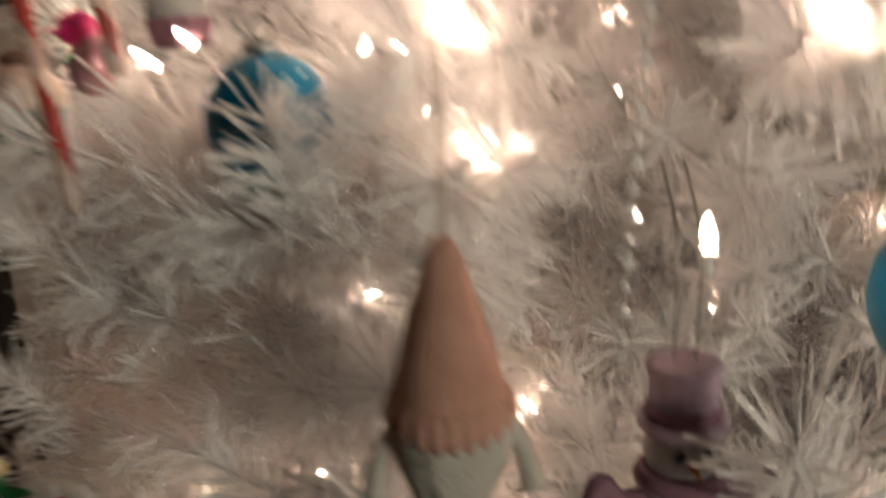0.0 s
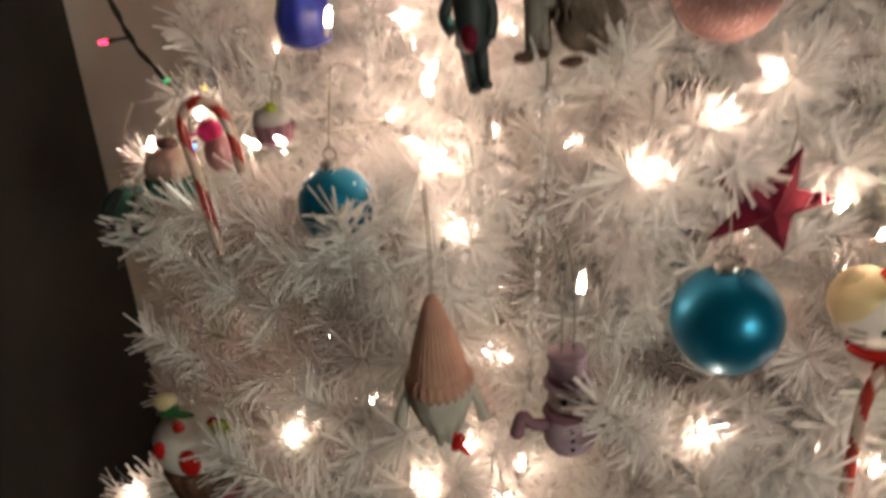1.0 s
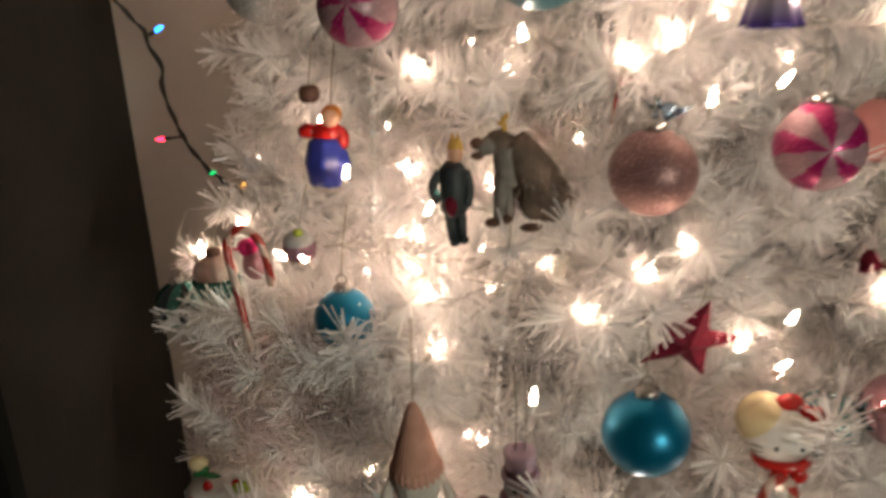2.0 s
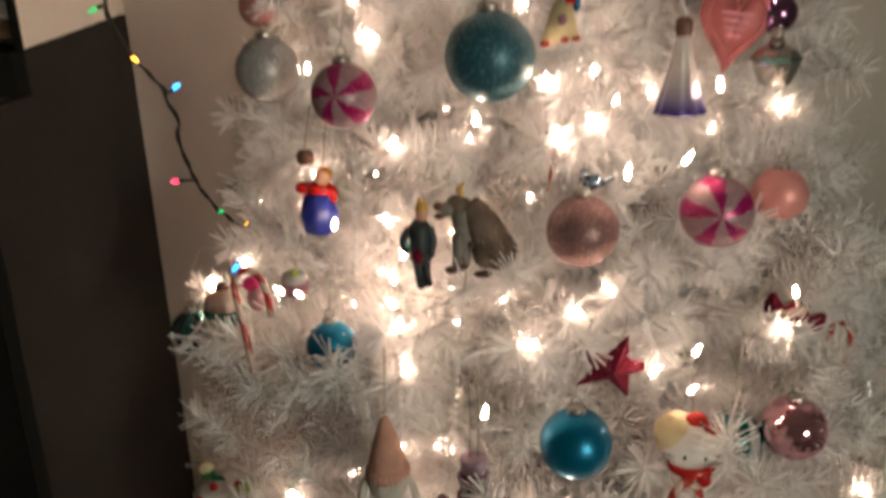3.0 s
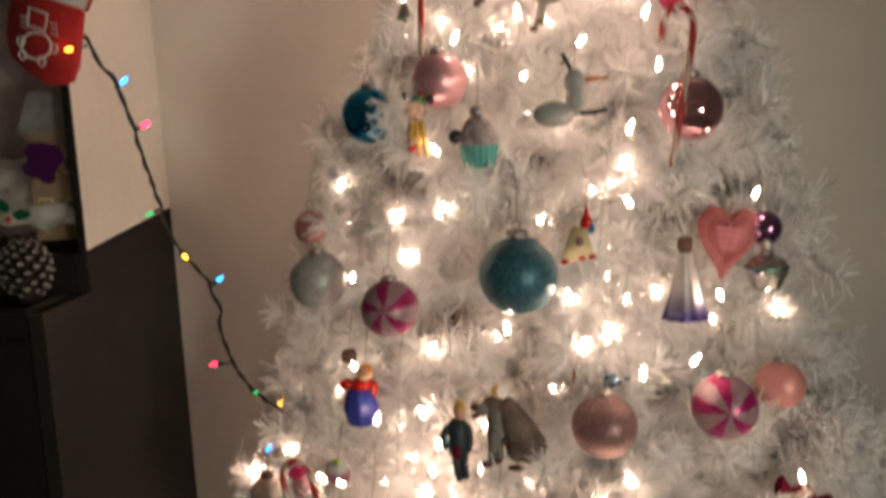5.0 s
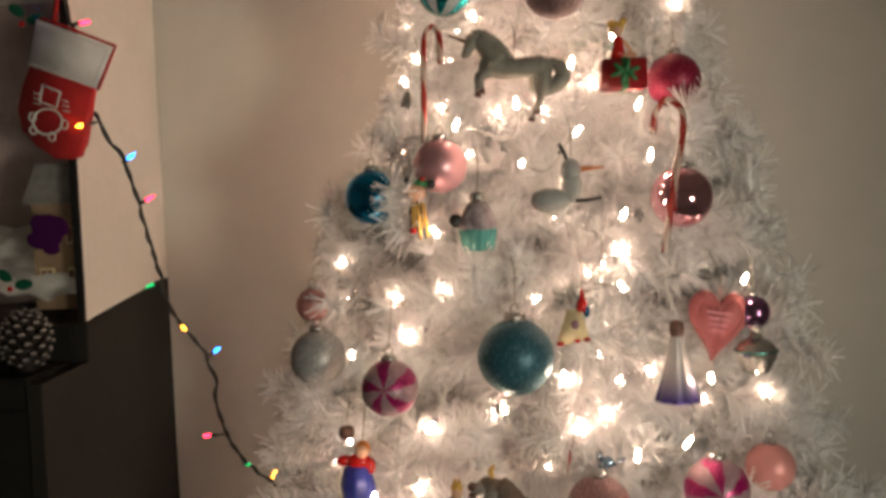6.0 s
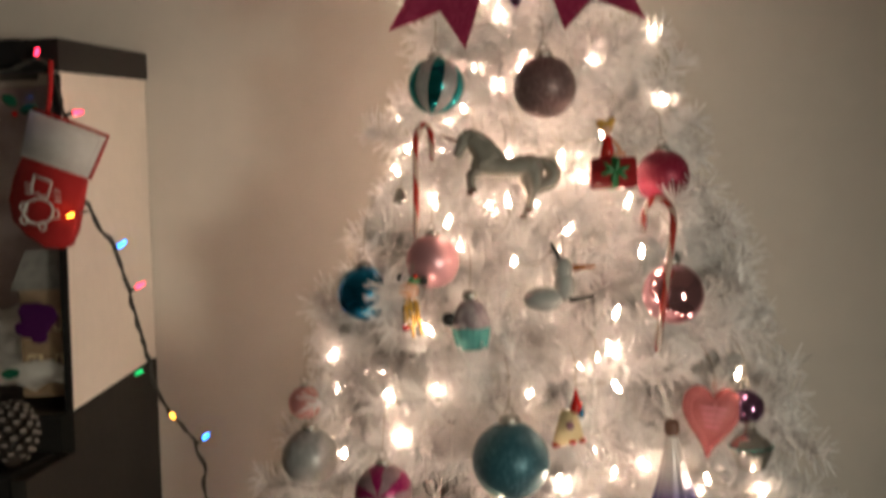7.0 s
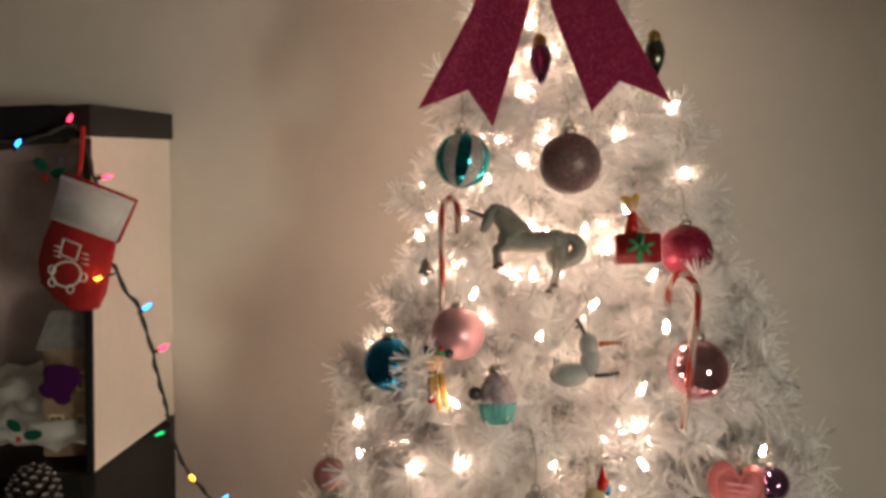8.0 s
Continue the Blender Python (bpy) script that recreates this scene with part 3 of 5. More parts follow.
def fairy_lights():
    t = thing("fairy_lights", (0, 0, 0), "string of warm white fairy lights wound through the tree", "string lights")
    me = bulb_mesh("bulb", [BULB, WHITE_L], 0.66)
    rnd = random.Random(9)
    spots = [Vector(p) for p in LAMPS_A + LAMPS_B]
    # unseen bulbs added behind the tree to brighten the wall
    z = 0.5
    while z < 1.95:
        for k in range(17):
            az = rnd.uniform(0.7, math.pi)
            r = reach(z, az) * rnd.uniform(0.72, 0.98)
            p = Vector((AX + r * math.cos(az), AY + r * math.sin(az), z + rnd.uniform(-0.03, 0.03)))
            if p.y < WALL_Y - 0.03:
                spots.append(p)
        z += 0.13
    # bulbs added deep in the front branches so the tree glows from within
    z = 0.55
    while z < 1.9:
        for k in range(15):
            az = rnd.uniform(math.pi, 1.95 * math.pi)
            r = reach(z, az) * rnd.uniform(0.25, 0.62)
            if z < 1.1 and 4.4 < az < 5.3 and k % 2:
                continue
            spots.append(Vector((AX + r * math.cos(az), AY + r * math.sin(az), z + rnd.uniform(-0.05, 0.05))))
        z += 0.125
    # more added bulbs on the left, as fill for the left wall
    z = 0.6
    while z < 1.9:
        for k in range(3):
            az = rnd.uniform(2.0, 3.6)
            r = reach(z, az) * rnd.uniform(0.62, 0.86)
            spots.append(Vector((AX + r * math.cos(az), AY + r * math.sin(az), z + rnd.uniform(-0.04, 0.04))))
        z += 0.12
    # added fill bulbs that lift the dim lower-left branches
    z = 0.6
    while z < 1.05:
        for k in range(6):
            az = rnd.uniform(3.2, 4.35)
            r = reach(z, az) * rnd.uniform(0.5, 0.75)
            spots.append(Vector((AX + r * math.cos(az), AY + r * math.sin(az), z + rnd.uniform(-0.03, 0.03))))
        z += 0.075
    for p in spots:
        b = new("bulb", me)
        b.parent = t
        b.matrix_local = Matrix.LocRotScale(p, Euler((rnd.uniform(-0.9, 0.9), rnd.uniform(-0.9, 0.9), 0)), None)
    order = sorted(spots, key=lambda p: (round(p.z / 0.09), math.atan2(p.y - AY, p.x - AX) * (1 if round(p.z / 0.09) % 2 else -1)))
    for i in range(0, len(order) - 1):
        a, b = order[i], order[i + 1]
        if (a - b).length > 0.14:
            continue
        bm = bmesh.new()
        axis = Vector((AX, AY, 0))
        mid = (a + b) / 2
        inward = Vector((AX - mid.x, AY - mid.y, 0)) * 0.35 + Vector((0, 0, -0.02))
        tube(bm, arc([a + (axis - a).to_2d().to_3d() * 0.12, mid + inward, b + (axis - b).to_2d().to_3d() * 0.12], 5), 0.0011, 4)
        part("cord", bm, WHITE_L, t)
    return t


fairy_lights()


# ---------------------------------------------------------------- ball ornaments
BALL_KIND = {
    "teal": (TEAL_G, "large dusty teal glitter ball hanging on the tree"), "silver": (SILVER_G, "silver glitter ball hanging on the tree"),
    "rose": (ROSE_G, "rose gold glitter ball hanging on the tree"), "blue": (BLUE_M, "turquoise metallic ball hanging on the tree"),
    "brown": (BROWN_G, "mauve brown glitter ball hanging on the tree"), "crimson": (CRIMSON_G, "crimson glitter ball hanging on the tree"),
    "pink": (PINK_C, "shiny pink chrome ball hanging on the tree"), "pearl": (PINK_P, "satin pink pearl ball hanging on the tree"),
    "stripe": (TEAL_C, "teal ball with silver glitter stripes on the tree"), "candy": (MAGENTA, "magenta and pink peppermint swirl ball on the tree"),
    "coral": (CORAL_P, "coral pink satin ball hanging on the tree"), "sky": (BLUE_C, "bright blue chrome ball half buried in branches"),
    "mint": (MINT_C, "mint chrome ball with dark stripes on the tree"), "lilac": (LILAC_C, "mottled lilac glass ball hanging on the tree"),
}


def hanger(t, top, back=0.05, up=0.05, mat=THREAD, r=0.0005):
    bm = bmesh.new()
    tube(bm, arc([top, (top[0] + 0.002, top[1] + back * 0.25, top[2] + up * 0.6), (top[0], top[1] + back, top[2] + up)], 5), r, 5)
    part("hook", bm, mat, t)


def ball_ornament(kind, at, r, squash=1.0, loop=0.045, cap=CAP):
    mat, label = BALL_KIND[kind]
    t = thing("ball_ornament", at, label, "christmas ball", "balls on the tree")
    bm = bmesh.new()
    if kind == "candy":
        seg = 70

        def paint(i, k):
            return 0 if (k - i * 0.2) % 14 < 6.2 else 1
        prof = [(max(1e-4, r * math.sin(math.pi * i / 24)), -r * math.cos(math.pi * i / 24)) for i in range(25)]
        lathe(bm, prof, seg, 1, paint=lambda i, k: paint(min(i, 24 - i), k))
        bmesh.ops.rotate(bm, cent=(0, 0, 0), matrix=Euler((math.radians(84), 0, math.radians(-6))).to_matrix(), verts=bm.verts)
        part("ball", bm, [MAGENTA, CANDY_W], t)
    elif kind in ("stripe", "mint"):
        prof = [(max(1e-4, r * math.sin(math.pi * i / 24)), -r * math.cos(math.pi * i / 24)) for i in range(25)]
        lathe(bm, prof, 60, 0, paint=lambda i, k: 0 if k % 10 < 5 else 1)
        bmesh.ops.rotate(bm, cent=(0, 0, 0), matrix=Euler((0, math.radians(12), 0.3)).to_matrix(), verts=bm.verts)
        part("ball", bm, [TEAL_C, SILVER_G] if kind == "stripe" else [MINT_C, NAVY], t)
    else:
        ball(bm, (0, 0, 0), (r, r, r * squash), 0, 40, 28)
        part("ball", bm, mat, t)
    h = r * squash
    bm = bmesh.new()
    lathe(bm, [(r * 0.27, h * 0.955), (r * 0.27, h * 1.10), (r * 0.22, h * 1.17), (r * 0.05, h * 1.18)], 18, 0, 0.06, 9)
    part("cap", bm, cap, t, "crimped metal cap")
    bm = bmesh.new()
    ring = [(0.0042 * math.cos(a), 0, h * 1.18 + 0.004 + 0.0042 * math.sin(a)) for a in (2 * math.pi * k / 12 for k in range(13))]
    tube(bm, ring, 0.0006, 5)
    part("ring", bm, WIRE, t)
    hanger(t, (0, 0, h * 1.18 + 0.008), 0.05, loop)
    return t


for kind, at, r in BALLS:
    ball_ornament(kind, at, r)
ball_ornament("blue", (-0.113, -0.272, 0.972), 0.0255)
ball_ornament("sky", (-0.105, -0.175, 1.416), 0.0310)
ball_ornament("coral", (-0.175, -0.195, 1.296), 0.0185)
ball_ornament("coral", (0.336, -0.195, 1.098), 0.0270)
ball_ornament("mint", (-0.303, -0.150, 0.938), 0.0240)
ball_ornament("stripe", (0.286, -0.270, 0.866), 0.0280)
ball_ornament("lilac", (0.322, -0.185, 1.272), 0.0190)



# ---------------------------------------------------------------- candy canes
def candy_cane(points, radius=0.0032, label="red and white striped candy cane hooked on a branch"):
    at = Vector(points[0])
    t = thing("candy_cane", at, label, "candy cane", "candy canes on the tree")
    line = arc([Vector(p) - at for p in points], 12)
    red = bmesh.new()
    tube(red, line, lambda u: radius * (0.8 if u < 0.02 or u > 0.98 else 1.0), 12, lambda i, k: 0 if (k + i * 0.9) % 12 < 6.5 else 1)
    white = red.copy()
    bmesh.ops.delete(red, geom=[f for f in red.faces if f.material_index == 1], context="FACES")
    bmesh.ops.delete(white, geom=[f for f in white.faces if f.material_index == 0], context="FACES")
    part("stick", white, [CANE_W, CANE_W], t, "pinkish white sugar stick")
    part("stripe", red, CANE_R, t, "winding red stripe")
    return t


candy_cane([(-0.201, -0.255, 0.935), (-0.209, -0.247, 0.985), (-0.216, -0.240, 1.026), (-0.206, -0.240, 1.041), (-0.191, -0.240, 1.036), (-0.183, -0.240, 1.016), (-0.181, -0.241, 0.990)], 0.0036)
candy_cane([(-0.043, -0.170, 1.476), (-0.041, -0.170, 1.540), (-0.039, -0.168, 1.592), (-0.031, -0.166, 1.608), (-0.022, -0.168, 1.600), (-0.021, -0.170, 1.566)], 0.0034)
candy_cane([(0.210, -0.250, 1.346), (0.222, -0.245, 1.410), (0.236, -0.235, 1.478), (0.236, -0.222, 1.500), (0.224, -0.212, 1.510), (0.214, -0.205, 1.498), (0.211, -0.202, 1.474)], 0.0036)
candy_cane([(0.421, -0.180, 0.880), (0.424, -0.180, 0.910), (0.428, -0.180, 0.935), (0.422, -0.175, 0.948), (0.412, -0.172, 0.944), (0.409, -0.172, 0.925)], 0.0030)
candy_cane([(0.203, -0.350, 0.760), (0.206, -0.350, 0.810), (0.210, -0.350, 0.848), (0.222, -0.345, 0.862), (0.236, -0.340, 0.852), (0.239, -0.338, 0.828)], 0.0042)
candy_cane([(0.099, -0.300, 1.131), (0.102, -0.300, 1.150), (0.106, -0.298, 1.164), (0.111, -0.292, 1.167), (0.115, -0.288, 1.160)], 0.0015, "tiny red and white candy cane on a branch")


# ---------------------------------------------------------------- glittering bow
def bow():
    t = thing("ribbon_bow", (0.085, -0.12, 1.94), "large raspberry glitter ribbon bow with forked tails on the treetop", "ribbon bow")
    o = Vector((0.085, -0.12, 1.94))

    def tail(outline, ya, yb):
        bm = bmesh.new()
        prism(bm, [(x - o.x, z - o.z) for x, z in outline], -0.0012, 0.0012)
        bmesh.ops.subdivide_edges(bm, edges=[e for e in bm.edges if e.calc_length() > 0.02], cuts=4, use_grid_fill=True)
        for v in bm.verts:
            u = (v.co.z + o.z - 1.68) / 0.26
            v.co.y += ya + (yb - ya) * u - o.y + 0.003 * math.sin(v.co.x * 45)
        part("tail", bm, BOW_G, t, "forked ribbon tail", False)

    tail([(0.040, 1.945), (0.003, 1.815), (-0.060, 1.702), (-0.004, 1.722), (0.022, 1.678), (0.067, 1.812), (0.088, 1.945)], -0.232, -0.205)
    tail([(0.082, 1.945), (0.088, 1.800), (0.121, 1.677), (0.152, 1.710), (0.200, 1.683), (0.160, 1.795), (0.130, 1.945)], -0.300, -0.215)
    for sgn in (-1, 1):
        bm = bmesh.new()
        ring = [(sgn * (0.01 + 0.075 * (1 - math.cos(a)) / 2 * 1.6), 0.045 * math.sin(a) * (1 - 0.3 * math.cos(a)) * 0.6 - 0.09, 0.035 * math.sin(a) + 0.028 * (1 - math.cos(a))) for a in (2 * math.pi * k / 18 for k in range(18))]
        lo = [bm.verts.new(Vector(p) + Vector((0, 0, -0.022))) for p in ring]
        hi = [bm.verts.new(Vector(p) + Vector((0, 0, 0.026))) for p in ring]
        for k in range(18):
            bm.faces.new((lo[k], lo[(k + 1) % 18], hi[(k + 1) % 18], hi[k]))
        lp = part("loop", bm, BOW_G, t, "ribbon loop")
        md = lp.modifiers.new("thick", "SOLIDIFY")
        md.thickness = 0.002
    bm = bmesh.new()
    ball(bm, (0.0, -0.09, 0.005), (0.024, 0.016, 0.028), 0, 16, 10)
    part("knot", bm, BOW_G, t)
    bm = bmesh.new()
    tube(bm, [(0, -0.08, 0.0), (0.01, 0.0, 0.02), (0.022, 0.135, 0.03)], 0.0012, 6)
    part("tie", bm, WIRE, t, "thin wire tie")


bow()


# ---------------------------------------------------------------- figures and shaped ornaments
def sketch(ox, oy, s):
    """Flat layout of a small shape: units right and down from its centre, as metres."""
    return lambda x, y, d=0.0: ((x - ox) * s, d * s, (oy - y) * s)


def unicorn():
    t = thing("unicorn_ornament", (0.045, -0.21, 1.557), "stone grey unicorn figure prancing, hung on the tree", "unicorn figure")
    w = sketch(915, 420, 0.000634)
    bm = bmesh.new()
    tube(bm, arc([w(896, 420), w(915, 428), w(940, 431), w(962, 430), w(990, 430)], 6), lambda u: 0.0128 - 0.0012 * math.sin(3.14 * u), 16)
    ball(bm, w(900, 424), (0.0125, 0.0105, 0.0130))
    ball(bm, w(984, 430), (0.0145, 0.0115, 0.0135))
    tube(bm, arc([w(912, 420), w(898, 398), w(880, 378)], 6), lambda u: 0.0150 - 0.0070 * u, 14)
    ball(bm, w(873, 380), (0.0098, 0.0068, 0.0088))
    tube(bm, arc([w(872, 380), w(864, 392), w(857, 405)], 4), lambda u: 0.0078 - 0.0034 * u, 12)
    ball(bm, w(857, 404), 0.0043)
    rod(bm, w(863, 383), w(828, 369), 0.0026, 0.0008, 1)
    for d in (-5, 5):
        rod(bm, w(876, 372, d), w(880, 360, d), 0.0026, 0.0004)
    for k in range(16):
        u = k / 15
        x, y = 872 + 52 * u, 368 + 30 * u * u + 8 * u
        tube(bm, [w(x, y), w(x + 9, y - 4 + 4 * u, (-1) ** k * 3), w(x + 15, y + 12, (-1) ** k * 4)], lambda v: 0.0042 * (1 - 0.55 * v), 7)
    tube(bm, arc([w(902, 432), w(886, 436, 6), w(877, 442, 6), w(876, 456, 6), w(877, 472, 6)], 5), lambda u: 0.0078 - 0.0048 * min(1, u * 1.5), 10)
    tube(bm, arc([w(906, 434), w(888, 440, -8), w(881, 450, -8), w(884, 468, -8)], 5), lambda u: 0.0070 - 0.0042 * u, 10)
    tube(bm, arc([w(984, 434), w(978, 458, 6), w(982, 478, 6), w(976, 500, 6), w(970, 517, 6)], 5), lambda u: 0.0125 - 0.0092 * min(1, u * 1.6), 10)
    tube(bm, arc([w(990, 436), w(990, 460, -8), w(986, 480, -8), w(979, 506, -8)], 5), lambda u: 0.0115 - 0.0085 * min(1, u * 1.5), 10)
    for x, y, d in ((877, 473, 6), (884, 469, -8), (969, 518, 6), (978, 508, -8)):
        rod(bm, w(x, y - 4, d), w(x - 1, y + 3, d), 0.0034, 0.0042, 1)
    tube(bm, arc([w(994, 421), w(1012, 426), w(1024, 441), w(1018, 456), w(1002, 466), w(986, 474)], 5), lambda u: 0.0040 + 0.0052 * math.sin(2.9 * u), 10)
    part("figure", bm, [UNI, BROWN], t)
    hanger(t, w(940, 411), 0.06, 0.05, WIRE)


def gnome():
    t = thing("gnome_ornament", (-0.050, -0.365, 0.9095), "gnome ornament with ribbed dusty pink hat and cream beard", "gnome ornament")
    t.scale = (0.70, 0.74, 0.78)
    bm = bmesh.new()
    lathe(bm, [(0.0042, 0.043), (0.008, 0.036), (0.014, 0.018), (0.020, 0.0), (0.025, -0.020), (0.026, -0.028)], 96, 0, 0.028, 30)
    part("hat", bm, KNIT, t, "ribbed dusty pink knitted hat")
    bm = bmesh.new()
    lathe(bm, [(0.024, -0.018), (0.0275, -0.022), (0.0285, -0.028), (0.0265, -0.034), (0.022, -0.034)], 72, 0, 0.05, 24)
    part("brim", bm, KNIT, t, "rolled knitted brim")
    bm = bmesh.new()
    for k in range(34):
        a = math.pi * (1.02 + 0.96 * k / 33)
        x, y = 0.025 * math.cos(a), 0.022 * math.sin(a)
        l = 0.046 - 0.016 * abs(math.cos(a)) + 0.003 * math.sin(k * 5.1)
        tube(bm, [(x, y, -0.028), (x * 0.95, y * 1.1, -0.028 - l * 0.5), (x * 0.72, y * 0.9, -0.028 - l)], lambda u: 0.0048 * (1 - 0.8 * u), 6)
    ball(bm, (0, 0, -0.038), (0.022, 0.018, 0.020))
    part("beard", bm, BEARD, t, "long cream beard")
    for sgn in (-1, 1):
        bm = bmesh.new()
        tube(bm, arc([(sgn * 0.024, 0, -0.030), (sgn * 0.032, -0.004, -0.045), (sgn * 0.036, -0.006, -0.060)], 5), lambda u: 0.0035 + 0.0025 * u, 8)
        part("braid", bm, BEARD, t, "cream braid")
    hanger(t, (0.001, 0, 0.043), 0.03, 0.075)
    hanger(t, (-0.001, 0, 0.043), 0.03, 0.075)


def top_hat_snowman():
    t = thing("snowman_ornament", (0.028, -0.350, 0.862), "lilac and grey woolly snowman with top hat on the tree", "snowman ornament")
    t.scale = (0.92, 0.92, 0.92)
    bm = bmesh.new()
    lathe(bm, [(0.013, 0.012), (0.0125, 0.030), (0.0138, 0.031), (0.0135, 0.0335), (0.011, 0.034)], 24)
    lathe(bm, [(0.0165, 0.010), (0.0165, 0.013), (0.012, 0.0135)], 24)
    part("hat", bm, LILAC, t, "lilac top hat")
    bm = bmesh.new()
    lathe(bm, [(0.0137, 0.0135), (0.0137, 0.0185), (0.0125, 0.019)], 24)
    part("hat_band", bm, PLUM, t, "plum hat band")
    bm = bmesh.new()
    ball(bm, (0, 0, 0.0), (0.0145, 0.0135, 0.0125), 0)
    ball(bm, (-0.0048, -0.0126, 0.003), 0.0022, 1, 10, 8)
    ball(bm, (0.0048, -0.0126, 0.003), 0.0022, 1, 10, 8)
    rod(bm, (0, -0.0125, -0.001), (0, -0.020, -0.002), 0.0018, 0.0003, 2)
    part("head", bm, [GREYW, BLACK_P, ORANGE], t, "grey-white head")
    bm = bmesh.new()
    ball(bm, (0, 0, -0.026), (0.0185, 0.016, 0.020), 0)
    for k in range(3):
        ball(bm, (0, -0.0158, -0.018 - 0.007 * k), 0.0016, 1, 8, 6)
    part("body", bm, [LILAC, BLACK_P], t, "lilac grey woollen body")
    bm = bmesh.new()
    ring = [(0.0145 * math.cos(a), 0.013 * math.sin(a), -0.0105) for a in (2 * math.pi * k / 20 for k in range(21))]
    tube(bm, ring, 0.0038, 8)
    part("scarf", bm, PLUM, t, "plum scarf")
    for sgn in (-1, 1):
        bm = bmesh.new()
        tube(bm, arc([(sgn * 0.015, -0.003, -0.019), (sgn * 0.026, -0.006, -0.016), (sgn * 0.032, -0.008, -0.008), (sgn * 0.036, -0.008, -0.018)], 5), lambda u: 0.0042, 8)
        ball(bm, (sgn * 0.036, -0.008, -0.020), 0.0052, 0, 12, 8)
        part("arm", bm, PLUM, t, "plum mittened arm")
    hanger(t, (-0.004, 0, 0.034), 0.02, 0.07, WIRE)
    hanger(t, (0.004, 0, 0.034), 0.02, 0.07, WIRE)


def princess_doll():
    t = thing("doll_ornament", (-0.132, -0.193, 1.097), "small doll in royal blue skirt and red cape on the tree", "doll ornament")
    t.scale = (1.12, 1.12, 1.08)
    bm = bmesh.new()
    lathe(bm, [(0.005, 0.013), (0.013, 0.008), (0.0175, -0.010), (0.0155, -0.026), (0.008, -0.030)], 40, 0, 0.05, 8)
    ball(bm, (0.002, 0, 0.015), (0.013, 0.010, 0.0085), 1, 16, 10)
    ball(bm, (-0.013, 0, 0.016), (0.008, 0.006, 0.006), 1, 12, 8)
    ball(bm, (0.013, 0, 0.009), (0.006, 0.006, 0.010), 1, 12, 8)
    ball(bm, (0.006, -0.003, 0.026), 0.0072, 2, 14, 10)
    ball(bm, (0.006, 0.002, 0.028), 0.0082, 3, 14, 10)
    part("figure", bm, [BLUE_D, RED_L, SKIN, ORANGE], t)
    hanger(t, (0.006, 0.002, 0.035), 0.04, 0.05)
    p = thing("barrel_ornament", (-0.143, -0.190, 1.146), "tiny brown wooden barrel hanging above the doll", "barrel ornament")
    bm = bmesh.new()
    lathe(bm, [(0.006, -0.007), (0.0085, -0.004), (0.009, 0.0), (0.0085, 0.004), (0.006, 0.007)], 20)
    part("barrel", bm, BROWN, p)
    hanger(p, (0, 0, 0.007), 0.04, 0.04)


def standing_figure():
    t = thing("figurine_ornament", (-0.016, -0.308, 1.085), "dark-clad figurine with yellow hair standing on a branch", "figurine")
    bm = bmesh.new()
    rod(bm, (0.0045, 0, -0.012), (0.006, 0, -0.034), 0.0055, 0.0042, 0)
    rod(bm, (-0.0045, 0, -0.012), (-0.002, 0, -0.036), 0.0055, 0.0042, 0)
    ball(bm, (0.007, -0.003, -0.035), (0.005, 0.007, 0.003), 0, 10, 8)
    ball(bm, (-0.001, -0.003, -0.037), (0.005, 0.007, 0.003), 0, 10, 8)
    lathe(bm, [(0.008, -0.016), (0.0125, -0.012), (0.0115, 0.004), (0.0125, 0.018), (0.007, 0.024)], 20, 0)
    tube(bm, arc([(-0.011, 0, 0.017), (-0.018, -0.002, 0.006), (-0.013, -0.007, -0.004)], 5), 0.0042, 8, mi=0)
    tube(bm, arc([(0.011, 0, 0.017), (0.014, -0.002, 0.004), (0.011, -0.006, -0.008)], 5), 0.0042, 8, mi=0)
    ball(bm, (-0.002, -0.010, -0.007), (0.006, 0.004, 0.008), 2, 12, 8)
    ball(bm, (-0.015, -0.005, 0.0), (0.004, 0.004, 0.005), 3, 10, 8)
    ball(bm, (0.003, -0.001, 0.030), 0.0068, 4, 14, 10)
    ball(bm, (0.003, 0.001, 0.0345), (0.0072, 0.007, 0.0062), 1, 14, 10)
    for k in range(9):
        a = 2 * math.pi * k / 9
        rod(bm, (0.003 + 0.004 * math.cos(a), 0.004 * math.sin(a), 0.037), (0.003 + 0.003 * math.cos(a), 0.003 * math.sin(a), 0.0435 + 0.002 * math.sin(k * 2.3)), 0.0022, 0.0003, 1, 6)
    lathe(bm, [(0.0085, 0.0185), (0.0078, 0.0225), (0.0055, 0.0255)], 14, 5)
    part("figure", bm, [NAVY, YELLOW, DARK_RED, MINT, SKIN, BROWN], t)
    t.scale = (0.84, 0.84, 1.0)


